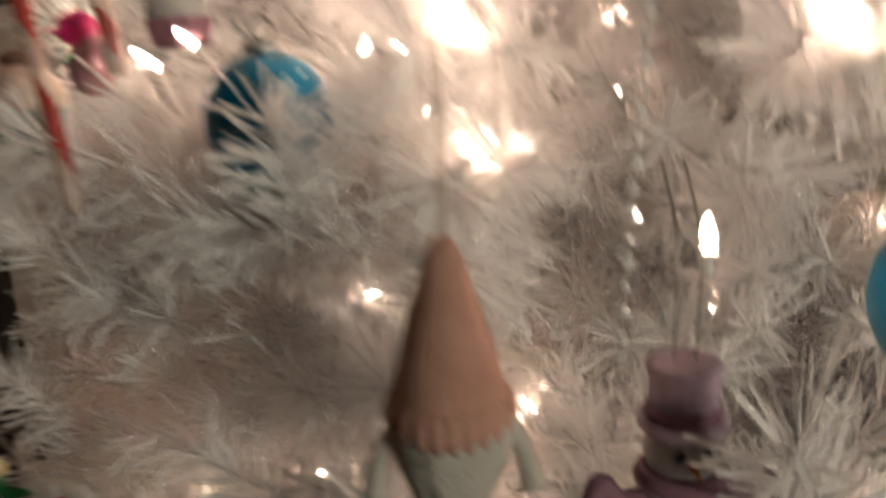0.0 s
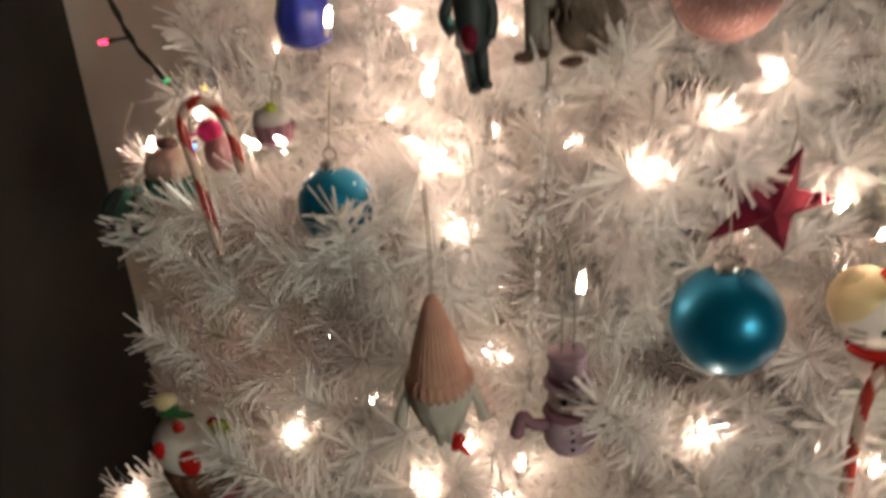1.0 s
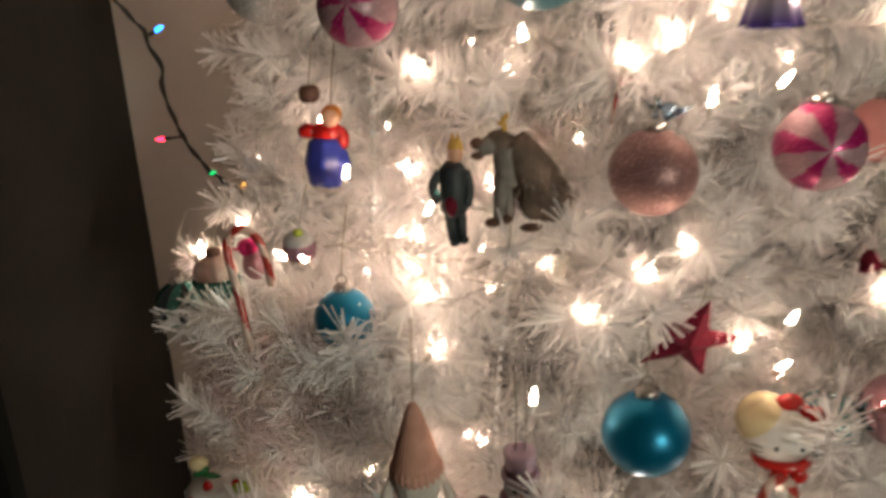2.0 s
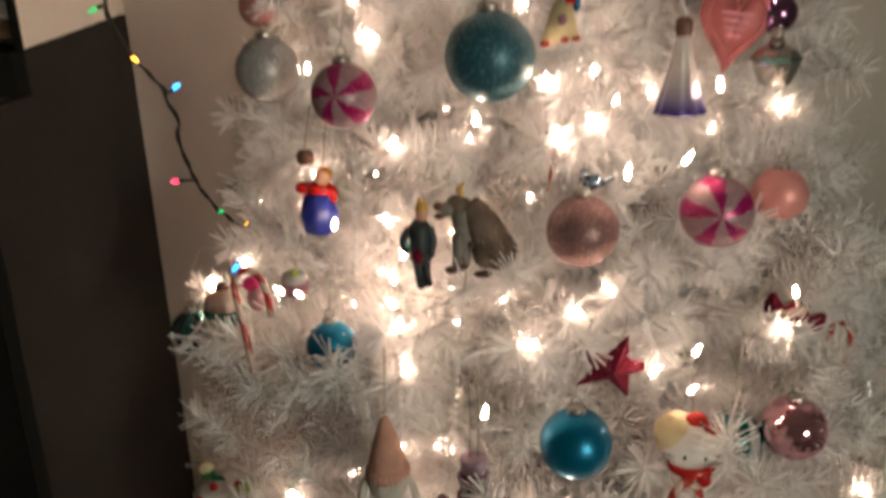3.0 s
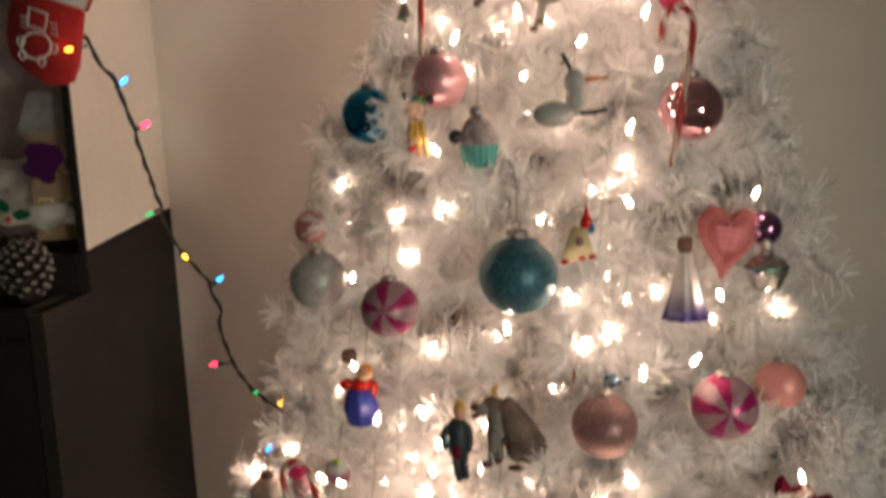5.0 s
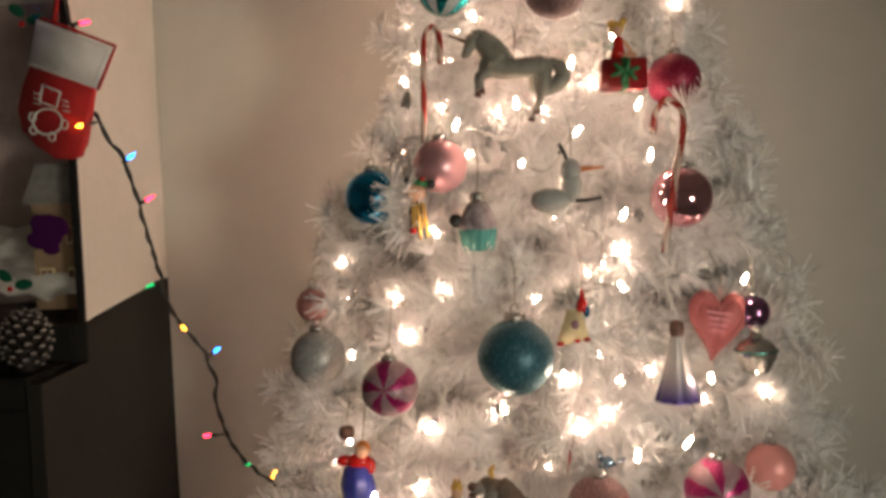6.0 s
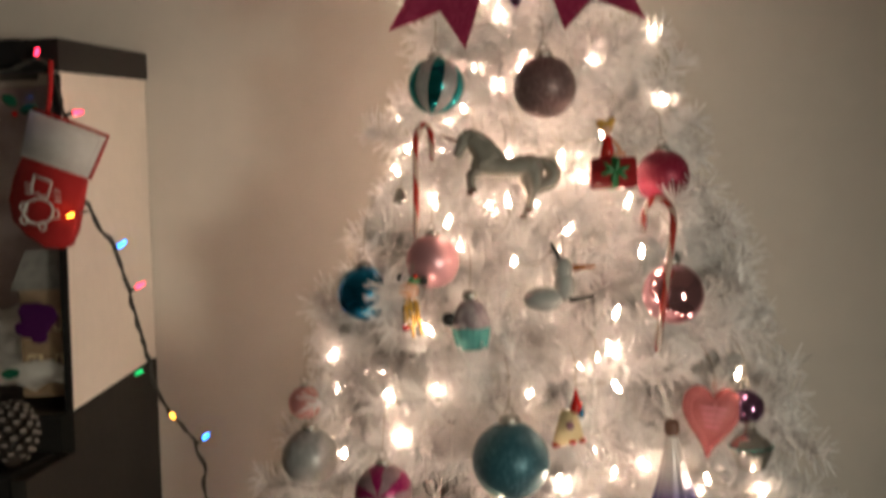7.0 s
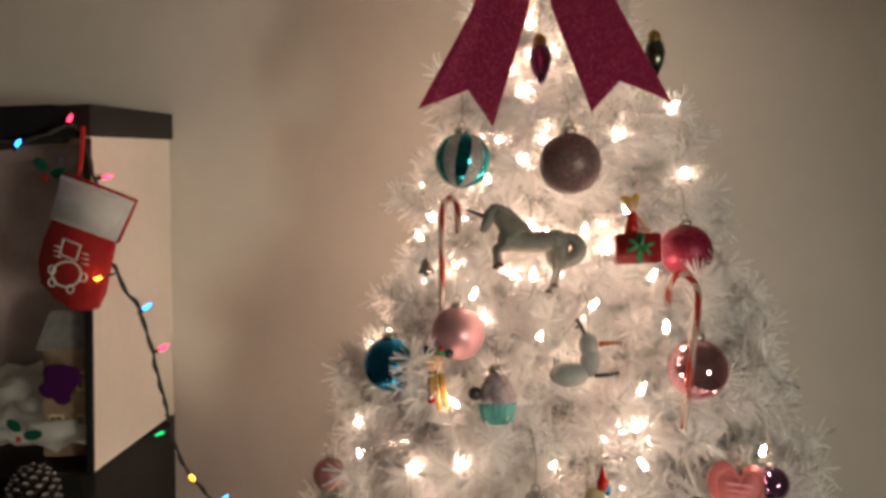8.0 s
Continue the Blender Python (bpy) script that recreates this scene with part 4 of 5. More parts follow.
def reindeer():
    t = thing("reindeer_ornament", (0.034, -0.31, 1.095), "shaggy grey-brown reindeer figure sitting on a branch", "reindeer figure")
    w = sketch(909, 578, 0.00056)
    bm = bmesh.new()
    tube(bm, arc([w(898, 528), w(912, 548), w(928, 578), w(946, 612)], 8), lambda u: 0.0110 + 0.0045 * math.sin(2.6 * u), 16)
    ball(bm, w(946, 612), (0.0155, 0.0135, 0.0140))
    ball(bm, w(926, 608, -10), (0.0120, 0.0080, 0.0130))
    tube(bm, arc([w(890, 534, -4), w(889, 556, -6), w(892, 584, -4)], 5), lambda u: 0.0100 - 0.0015 * u, 12, mi=2)
    ball(bm, w(881, 527, -5), (0.0100, 0.0085, 0.0090))
    tube(bm, arc([w(878, 528, -6), w(866, 531, -9), w(855, 534, -11)], 4), lambda u: 0.0072 - 0.0016 * u, 12, mi=2)
    ball(bm, w(853, 527, -12), (0.0052, 0.0050, 0.0046), 1, 12, 8)
    ball(bm, w(853, 543, -10), (0.0048, 0.0045, 0.0030), 1, 12, 8)
    for x0, x1, d in ((884, 877, -9), (894, 893, 5)):
        tube(bm, arc([w(x0, 572, d), w(x0 - 3, 600, d), w(x1, 630, d)], 5), lambda u: 0.0068 - 0.0034 * u, 9, mi=2)
        ball(bm, w(x1 - 7, 632, d - 3), (0.0062, 0.0055, 0.0034), 1, 12, 8)
    ball(bm, w(920, 640, -12), (0.0085, 0.0055, 0.0032), 1, 12, 8)
    for d in (-8, 6):
        rod(bm, w(888, 522, d), w(900, 524, d * 2.2), 0.0036, 0.0010)
        tube(bm, arc([w(884, 520, d * 0.5), w(889, 508, d), w(886, 500, d), w(893, 494, d)], 4), lambda u: 0.0019 - 0.0008 * u, 6, mi=3)
        rod(bm, w(888, 507, d), w(880, 503, d), 0.0015, 0.0006, 3)
    rnd = random.Random(31)
    for k in range(300):
        u, a = rnd.random(), rnd.uniform(0, 2 * math.pi)
        c = Vector(w(900 + 48 * u, 530 + 84 * u))
        n = Vector((math.cos(a), math.sin(a) * 0.9, math.cos(a) * 0.45))
        r = 0.0098 + 0.0045 * math.sin(2.6 * u)
        rod(bm, c + n * r, c + n * (r + 0.0035) + Vector((0.0025, 0, -0.0055)), 0.0020, 0.0003, 2 if k % 6 == 0 else 0, 5)
    part("figure", bm, [FUR, BROWN, mottle(material("pale_fur", (0.2, 0.18, 0.16), 0.9), 90.0, (0.15, 0.13, 0.11), (0.30, 0.275, 0.25), bump=0.5, bump_scale=600), YELLOW], t)


def lying_snowman():
    t = thing("snow_figure_ornament", (0.111, -0.24, 1.419), "pale grey snow figure hanging sideways with twig arms", "snow figure")
    w = sketch(1035, 640, 0.00062)
    bm = bmesh.new()
    ball(bm, w(1008, 662), (0.021, 0.013, 0.0135), 0)
    ball(bm, w(1045, 640), (0.011, 0.010, 0.017), 0)
    ball(bm, w(1043, 612), (0.0105, 0.0095, 0.013), 0)
    tube(bm, [w(1040, 600), w(1032, 580), w(1024, 566)], 0.0022, 7, mi=1)
    tube(bm, [w(1030, 578), w(1022, 582)], 0.0013, 6, mi=1)
    tube(bm, [w(1050, 664, -12), w(1072, 663, -14), w(1092, 660, -14)], 0.0022, 7, mi=1)
    rod(bm, w(1060, 610, -8), w(1098, 608, -14), 0.0032, 0.0006, 2)
    part("figure", bm, [PALE, BLACK_P, ORANGE], t)
    hanger(t, w(1043, 600), 0.05, 0.06, WIRE)


def cupcake():
    t = thing("cupcake_ornament", (0.016, -0.232, 1.384), "glazed cupcake ornament in a ribbed mint liner", "cupcake ornament")
    bm = bmesh.new()
    lathe(bm, [(0.013, -0.030), (0.0165, -0.029), (0.0200, -0.010), (0.0205, -0.006), (0.017, -0.005)], 72, 0, 0.035, 18)
    part("liner", bm, MINT, t, "ribbed mint liner")
    bm = bmesh.new()
    lathe(bm, [(0.0205, -0.007), (0.0215, -0.001), (0.0185, 0.006), (0.0172, 0.010), (0.0145, 0.015), (0.0125, 0.019), (0.008, 0.023)], 30, 0, 0.03, 5)
    part("icing", bm, ICING, t, "mottled pink and white icing")
    bm = bmesh.new()
    ball(bm, (-0.0235, -0.004, 0.003), (0.0075, 0.005, 0.0075), 0, 16, 10)
    part("berry", bm, BLACK_P, t, "dark round berry")
    bm = bmesh.new()
    lathe(bm, [(0.0075, 0.022), (0.0080, 0.028), (0.0070, 0.033), (0.003, 0.034)], 18, 0, 0.06, 9)
    part("cap", bm, CAP, t)
    hanger(t, (0, 0, 0.034), 0.04, 0.05)


def gift_fairy():
    t = thing("gift_ornament", (0.180, -0.20, 1.540), "red gift box ornament with green bow on the tree", "gift ornament")
    bm = bmesh.new()
    box(bm, (-0.024, -0.016, -0.017), (0.024, 0.016, 0.016), 0, 0.0015)
    part("box", bm, mottle(material("gift_foil", (0.26, 0.012, 0.016), 0.3), 50.0, (0.20, 0.008, 0.012), (0.33, 0.018, 0.022)), t)
    bm = bmesh.new()
    box(bm, (-0.0035, -0.0168, -0.0172), (0.0035, 0.0168, 0.0168), 0, 0.0005)
    part("ribbon", bm, GREEN, t, "green ribbon")
    for k in range(6):
        a = math.pi * k / 3 + 0.3
        bm = bmesh.new()
        ball(bm, (0.009 * math.cos(a), -0.019, 0.001 + 0.006 * math.sin(a)), (0.0085, 0.002, 0.0028), 0, 10, 8, Matrix.Rotation(-a, 4, "Y"))
        part("bow_loop", bm, GREEN, t, "green bow loop")
    f = thing("doll_ornament", (0.176, -0.198, 1.5575), "small yellow-haired doll in red sitting on the gift", "doll ornament")
    bm = bmesh.new()
    lathe(bm, [(0.009, 0.0), (0.0075, 0.008), (0.005, 0.018), (0.006, 0.022), (0.003, 0.025)], 16, 0)
    ball(bm, (-0.001, -0.001, 0.031), 0.0065, 1, 14, 10)
    ball(bm, (-0.001, 0.001, 0.0345), (0.0085, 0.007, 0.0068), 2, 14, 10)
    ball(bm, (-0.006, 0.001, 0.039), (0.0055, 0.004, 0.004), 2, 10, 8)
    ball(bm, (0.006, 0.001, 0.041), (0.004, 0.004, 0.004), 2, 10, 8)
    tube(bm, arc([(0.005, 0, 0.020), (0.011, -0.002, 0.012), (0.015, -0.003, 0.003)], 4), 0.0020, 7, mi=1)
    tube(bm, arc([(0.003, -0.004, 0.003), (0.013, -0.008, 0.003), (0.018, -0.009, 0.0015)], 4), 0.0028, 7, mi=1)
    part("figure", bm, [RED_L, SKIN, YELLOW], f)


def skier_doll():
    t = thing("skier_ornament", (-0.052, -0.20, 1.407), "small striped doll with green cap and skis on the tree", "doll ornament")
    bm = bmesh.new()
    ball(bm, (0, -0.002, 0.012), (0.0115, 0.009, 0.0105), 0, 16, 10)
    ball(bm, (0.004, 0.0, 0.022), (0.0105, 0.008, 0.0055), 1, 14, 10)
    ball(bm, (-0.009, 0, 0.026), 0.0045, 2, 10, 8)
    ball(bm, (0.017, 0, 0.021), 0.0052, 2, 10, 8)
    ball(bm, (0.008, -0.004, 0.027), 0.0032, 3, 10, 8)
    lathe(bm, [(0.004, -0.030), (0.008, -0.026), (0.009, -0.012), (0.006, 0.003)], 16, 4, paint=lambda i, k: 4 if (k // 2) % 2 else 5)
    rod(bm, (0.008, -0.006, 0.0), (0.013, -0.006, -0.038), 0.0020, 0.0018, 4)
    rod(bm, (0.002, -0.008, 0.0), (0.004, -0.008, -0.040), 0.0020, 0.0018, 4)
    ball(bm, (-0.004, -0.004, -0.030), (0.005, 0.006, 0.004), 3, 10, 8)
    part("figure", bm, [SKIN, GREEN, BLACK_P, RED_L, YELLOW, NAVY], t)
    hanger(t, (0.004, 0, 0.027), 0.05, 0.04)


def clay_heart():
    t = thing("heart_ornament", (0.280, -0.190, 1.262), "salmon pink clay heart with a raised rim on the tree", "heart ornament", turn=(0, 9, 0))
    t.scale = (1.14, 1.14, 1.14)
    pts = []
    for k in range(40):
        a = 2 * math.pi * k / 40
        pts.append((0.0018 * 16 * math.sin(a) ** 3, 0.0024 * (13 * math.cos(a) - 5 * math.cos(2 * a) - 2 * math.cos(3 * a) - math.cos(4 * a)) + 0.002))
    bm = bmesh.new()
    prism(bm, pts, -0.006, 0.006, 0, 0.002)
    part("heart", bm, HEART, t)
    bm = bmesh.new()
    tube(bm, [(x * 0.8, -0.0065, z * 0.8 + 0.001) for x, z in pts] + [(pts[0][0] * 0.8, -0.0065, pts[0][1] * 0.8 + 0.001)], 0.0013, 6)
    part("rim", bm, HEART, t, "raised inner rim")
    for k in range(4):
        bm = bmesh.new()
        l = 0.013 - 0.002 * k
        box(bm, (-l, -0.0072, 0.0095 - 0.006 * k), (l, -0.0058, 0.0115 - 0.006 * k))
        part("bar", bm, PINK, t, "pressed bar", False)
    hanger(t, (0, 0, 0.016), 0.06, 0.05)


def lantern_bell():
    t = thing("bell_ornament", (0.320, -0.20, 1.231), "silver faceted lantern-shaped glass ornament on the tree", "glass ornament")
    bm = bmesh.new()
    lathe(bm, [(0.008, -0.026), (0.0145, -0.023), (0.0225, -0.005), (0.0235, 0.002), (0.0185, 0.009), (0.008, 0.015), (0.006, 0.020), (0.004, 0.023)], 10)
    part("body", bm, SILVER_C, t, "silver facets", False)
    bm = bmesh.new()
    lathe(bm, [(0.0228, -0.0008), (0.0243, 0.0004), (0.0240, 0.0018)], 30)
    part("band", bm, MINT_C, t, "mint band")
    bm = bmesh.new()
    lathe(bm, [(0.006, 0.021), (0.0062, 0.027), (0.003, 0.029)], 14, 0, 0.06, 7)
    part("cap", bm, CAP, t)
    hanger(t, (0, 0, 0.029), 0.05, 0.04)


def cone_angel():
    t = thing("angel_ornament", (0.222, -0.25, 1.228), "cone-shaped ornament fading from white to violet", "cone ornament")
    fade = fade_material("white_to_violet", (0.04, 0.025, 0.16), (0.6, 0.58, 0.56), -0.034, 0.004)
    bm = bmesh.new()
    lathe(bm, [(0.0235, -0.038), (0.0225, -0.034), (0.0165, -0.015), (0.0105, 0.008), (0.0062, 0.030), (0.004, 0.036)], 60, 0, 0.05, 10)
    part("cone", bm, fade, t, "pleated cone")
    bm = bmesh.new()
    lathe(bm, [(0.0062, 0.030), (0.0078, 0.035), (0.0075, 0.044), (0.004, 0.047)], 16)
    part("cap", bm, BROWN, t, "dull brown cap")
    bm = bmesh.new()
    tube(bm, [(0.002, 0, 0.046), (-0.004, 0.008, 0.066), (-0.008, 0.02, 0.085)], 0.0014, 6)
    part("ribbon", bm, WHITE_F, t)


def gingerbread():
    t = thing("biscuit_ornament", (0.112, -0.27, 1.278), "cream biscuit-shaped figure with red feet and red cap", "biscuit ornament")
    bm = bmesh.new()
    prism(bm, [(-0.006, 0.014), (0.008, 0.014), (0.013, -0.006), (0.016, -0.020), (0.004, -0.016), (-0.006, -0.022), (-0.018, -0.022), (-0.012, -0.004)], -0.004, 0.004, 0, 0.0015)
    part("body", bm, CREAM, t)
    bm = bmesh.new()
    ball(bm, (0.001, -0.005, -0.001), (0.0042, 0.002, 0.0048), 0, 12, 8)
    part("button", bm, PLUM, t, "plum button")
    for x, z in ((-0.014, -0.021), (0.003, -0.018), (0.013, -0.017)):
        bm = bmesh.new()
        ball(bm, (x, -0.002, z), (0.0045, 0.0045, 0.0026), 0, 10, 8)
        part("foot", bm, RED_L, t, "red foot")
    bm = bmesh.new()
    lathe(bm, [(0.0065, 0.0), (0.0062, 0.008), (0.003, 0.014), (0.0008, 0.024)], 14, 0, at=(0.009, 0, 0.012))
    part("cap", bm, RED_L, t, "pointed red cap")
    bm = bmesh.new()
    ball(bm, (0.013, -0.003, 0.012), (0.0035, 0.003, 0.006), 0, 10, 8)
    part("scarf", bm, BLUE_C, t, "blue scarf end")
    hanger(t, (0.009, 0, 0.036), 0.04, 0.04)


def star():
    t = thing("star_ornament", (0.160, -0.305, 0.962), "dark red glitter star half buried in a branch", "star ornament", turn=(22, 8, 0))
    pts = []
    for k in range(10):
        a = math.pi * k / 5 + 0.12
        r = 0.045 if k % 2 == 0 else 0.0185
        pts.append((r * math.sin(a), r * math.cos(a)))
    bm = bmesh.new()
    rim = [bm.verts.new((x, 0, z)) for x, z in pts]
    for y in (-0.010, 0.010):
        c = bm.verts.new((0, y, 0))
        for k in range(10):
            bm.faces.new((rim[k], rim[(k + 1) % 10], c))
    part("star", bm, DARK_RED, t, "", False)
    hanger(t, (0, 0, 0.035), 0.04, 0.03)


def wrapped_sweet():
    t = thing("wrapped_sweet_ornament", (0.360, -0.20, 0.972), "red and white wrapped sweet ornament on the tree", "sweet ornament", turn=(0, 24, 0))
    bm = bmesh.new()
    prof = [(max(1e-4, 0.013 * math.sin(math.pi * i / 14)), -0.015 * math.cos(math.pi * i / 14)) for i in range(15)]
    lathe(bm, prof, 24, 0, paint=lambda i, k: 0 if (k + i) % 8 < 4 else 1)
    bmesh.ops.rotate(bm, cent=(0, 0, 0), matrix=Euler((0, math.radians(90), 0)).to_matrix(), verts=bm.verts)
    part("sweet", bm, [DARK_RED, CANE_W], t)
    for sgn in (-1, 1):
        bm = bmesh.new()
        lathe(bm, [(0.002, 0.0), (0.006, 0.007), (0.011, 0.015), (0.0095, 0.0155), (0.002, 0.004)], 40, 0, 0.12, 10)
        bmesh.ops.transform(bm, matrix=Matrix.Translation((sgn * 0.014, 0, 0)) @ Euler((0, math.radians(90 * sgn), 0)).to_matrix().to_4x4(), verts=bm.verts)
        part("twist", bm, DARK_RED, t, "twisted wrapper end")
    hanger(t, (0, 0, 0.012), 0.06, 0.04)


def bow_doll():
    t = thing("round_doll_ornament", (0.233, -0.315, 0.885), "round white doll ornament with red bow and red scarf", "doll ornament")
    bm = bmesh.new()
    ball(bm, (0, 0, 0.003), (0.031, 0.024, 0.026), 0, 28, 18)
    ball(bm, (-0.012, 0.003, 0.010), (0.0225, 0.022, 0.0225), 1, 24, 16)
    ball(bm, (-0.020, 0, 0.024), (0.009, 0.007, 0.010), 1, 12, 8)
    ball(bm, (0.003, -0.004, 0.028), (0.011, 0.008, 0.008), 2, 16, 10)
    ball(bm, (0.020, -0.008, 0.018), (0.010, 0.008, 0.009), 2, 16, 10)
    ball(bm, (0.012, -0.010, 0.024), 0.005, 2, 12, 8)
    ball(bm, (0.009, -0.0232, -0.001), (0.0018, 0.001, 0.0026), 3, 8, 6)
    ball(bm, (-0.010, -0.0222, -0.001), (0.0018, 0.001, 0.0026), 3, 8, 6)
    for sgn in (-1, 1):
        for k in range(3):
            rod(bm, (sgn * 0.019, -0.019, -0.002 - 0.004 * k), (sgn * 0.028, -0.014, -0.001 - 0.005 * k), 0.0005, 0.0005, 3, 5)
    ball(bm, (0.004, 0, -0.034), (0.021, 0.017, 0.017), 0, 20, 12)
    ring = [(0.002 + 0.019 * math.cos(a), 0.016 * math.sin(a), -0.022) for a in (2 * math.pi * k / 20 for k in range(21))]
    tube(bm, ring, 0.0045, 8, mi=2)
    ball(bm, (0.010, -0.018, -0.028), (0.007, 0.004, 0.007), 2, 12, 8)
    ball(bm, (-0.006, -0.018, -0.028), (0.007, 0.004, 0.006), 2, 12, 8)
    part("figure", bm, [WHITE_L, CREAM, RED_L, BLACK_P], t)
    hanger(t, (0.0, 0, 0.032), 0.05, 0.05)


def cake():
    t = thing("cake_ornament", (-0.261, -0.22, 0.757), "white iced cake ornament with red dots and brown base", "cake ornament")
    bm = bmesh.new()
    ball(bm, (0, 0, 0.004), (0.037, 0.032, 0.030), 0, 28, 18)
    part("icing", bm, WHITE_L, t, "glossy white icing")
    bm = bmesh.new()
    lathe(bm, [(0.020, -0.045), (0.024, -0.044), (0.031, -0.018), (0.032, -0.012), (0.028, -0.010)], 60, 0, 0.04, 15)
    part("liner", bm, BROWN, t, "ribbed brown liner")
    for x, z, r in ((-0.022, 0.012, 0.0062), (0.002, 0.004, 0.0088), (-0.006, 0.028, 0.005), (0.020, 0.026, 0.0055)):
        bm = bmesh.new()
        y = -0.032 * math.sqrt(max(0.05, 1 - (x / 0.037) ** 2 - ((z - 0.004) / 0.030) ** 2))
        ball(bm, (x, y, z), (r, 0.003, r * 1.35), 0, 14, 10)
        part("dot", bm, RED_L, t, "red dot")
    bm = bmesh.new()
    ball(bm, (0.024, -0.014, 0.024), (0.0095, 0.006, 0.007), 0, 14, 10)
    part("sweet", bm, LIME, t, "lime sweet")
    for x, z, rot in ((-0.004, 0.033, 0.3), (-0.015, 0.038, -0.5)):
        bm = bmesh.new()
        ball(bm, (x, -0.008, z), (0.010, 0.003, 0.004), 0, 12, 8, Matrix.Rotation(rot, 4, "Y"))
        part("leaf", bm, GREEN, t, "green leaf")
    bm = bmesh.new()
    ball(bm, (-0.018, -0.004, 0.045), (0.010, 0.008, 0.008), 0, 14, 10)
    part("topping", bm, CREAM, t, "cream topping")
    hanger(t, (0, 0, 0.033), 0.06, 0.05)
    p = thing("pink_flower_ornament", (-0.235, -0.235, 0.707), "small pink flower ornament hanging below the cake", "flower ornament")
    for k in range(6):
        bm = bmesh.new()
        a = math.pi * k / 3
        ball(bm, (0.010 * math.cos(a), 0, 0.010 * math.sin(a)), (0.008, 0.004, 0.008), 0, 12, 8)
        part("petal", bm, PINK, p)
    hanger(p, (0, 0, 0.016), 0.06, 0.04)


def domed_snowman():
    t = thing("snow_bowl_ornament", (-0.255, -0.17, 0.974), "cream domed ornament over a teal glass bowl", "glass ornament")
    bm = bmesh.new()
    ball(bm, (0, 0, 0.004), (0.0215, 0.0195, 0.019), 0, 24, 16)
    part("dome", bm, mottle(material("cream_pink_glaze", (0.6, 0.5, 0.42), 0.3), 60.0, (0.62, 0.36, 0.28), (0.66, 0.60, 0.52)), t, "cream dome with pink marks")
    bm = bmesh.new()
    lathe(bm, [(0.006, -0.024), (0.016, -0.019), (0.0225, -0.006), (0.0225, -0.001), (0.019, 0.0)], 30)
    part("bowl", bm, MINT_C, t, "teal chrome bowl")
    bm = bmesh.new()
    lathe(bm, [(0.0075, 0.020), (0.008, 0.027), (0.004, 0.029)], 16, 0, 0.06, 8)
    part("cap", bm, BROWN, t)
    hanger(t, (0, 0, 0.029), 0.06, 0.03)


def small_sweets():
    t = thing("cupcake_ornament", (-0.163, -0.20, 1.012), "tiny cupcake ornament in a plum liner", "cupcake ornament")
    bm = bmesh.new()
    lathe(bm, [(0.010, -0.012), (0.0125, -0.011), (0.0150, 0.001), (0.012, 0.002)], 48, 0, 0.05, 12)
    part("liner", bm, PLUM, t, "ribbed plum liner")
    bm = bmesh.new()
    ball(bm, (-0.001, 0, 0.005), (0.0138, 0.013, 0.010), 0, 18, 12)
    part("icing", bm, PALE, t)
    bm = bmesh.new()
    ball(bm, (0.001, -0.006, 0.014), 0.0045, 0, 12, 8)
    part("sweet", bm, LIME, t)
    hanger(t, (0, 0, 0.014), 0.05, 0.03)
    t = thing("bird_ornament", (-0.212, -0.195, 1.000), "hot pink and pale pink bird ornament", "bird ornament")
    bm = bmesh.new()
    ball(bm, (0.004, 0, -0.006), (0.011, 0.010, 0.015), 0, 18, 12)
    part("body", bm, PINK_P, t, "pale pink body")
    bm = bmesh.new()
    ball(bm, (0.0, -0.001, 0.011), (0.0095, 0.009, 0.0085), 0, 16, 10)
    rod(bm, (-0.006, -0.004, 0.011), (-0.014, -0.006, 0.010), 0.0022, 0.0004)
    part("head", bm, HOT_PINK, t, "hot pink head")
    hanger(t, (0, 0, 0.019), 0.05, 0.02)
    t = thing("bird_ornament", (-0.043, -0.345, 0.830), "small red bird ornament clipped to a branch", "bird ornament")
    t.scale = (0.55, 0.55, 0.55)
    bm = bmesh.new()
    ball(bm, (0, 0, 0), (0.0075, 0.007, 0.013), 0, 16, 10, Matrix.Rotation(0.5, 4, "Y"))
    ball(bm, (-0.006, -0.001, 0.012), 0.006, 0, 12, 8)
    rod(bm, (-0.006, 0, 0.016), (-0.003, 0, 0.024), 0.003, 0.0004)
    rod(bm, (0.004, 0, -0.008), (0.012, 0.004, -0.022), 0.004, 0.002)
    part("body", bm, RED_L, t)
    hanger(t, (-0.003, 0, 0.022), 0.04, 0.02)
    t = thing("bird_ornament", (0.140, -0.285, 1.135), "small blue-grey glass bird above a rose gold ball", "bird ornament")
    bm = bmesh.new()
    ball(bm, (0, 0, 0), (0.010, 0.007, 0.007), 0, 16, 10, Matrix.Rotation(-0.4, 4, "Y"))
    ball(bm, (-0.009, -0.001, 0.008), 0.0055, 0, 12, 8)
    rod(bm, (0.006, 0, -0.001), (0.020, 0, 0.004), 0.004, 0.001)
    part("body", bm, chrome("blue_grey_glass", (0.20, 0.28, 0.36), 0.15), t)
    hanger(t, (-0.004, 0, 0.010), 0.05, 0.03)


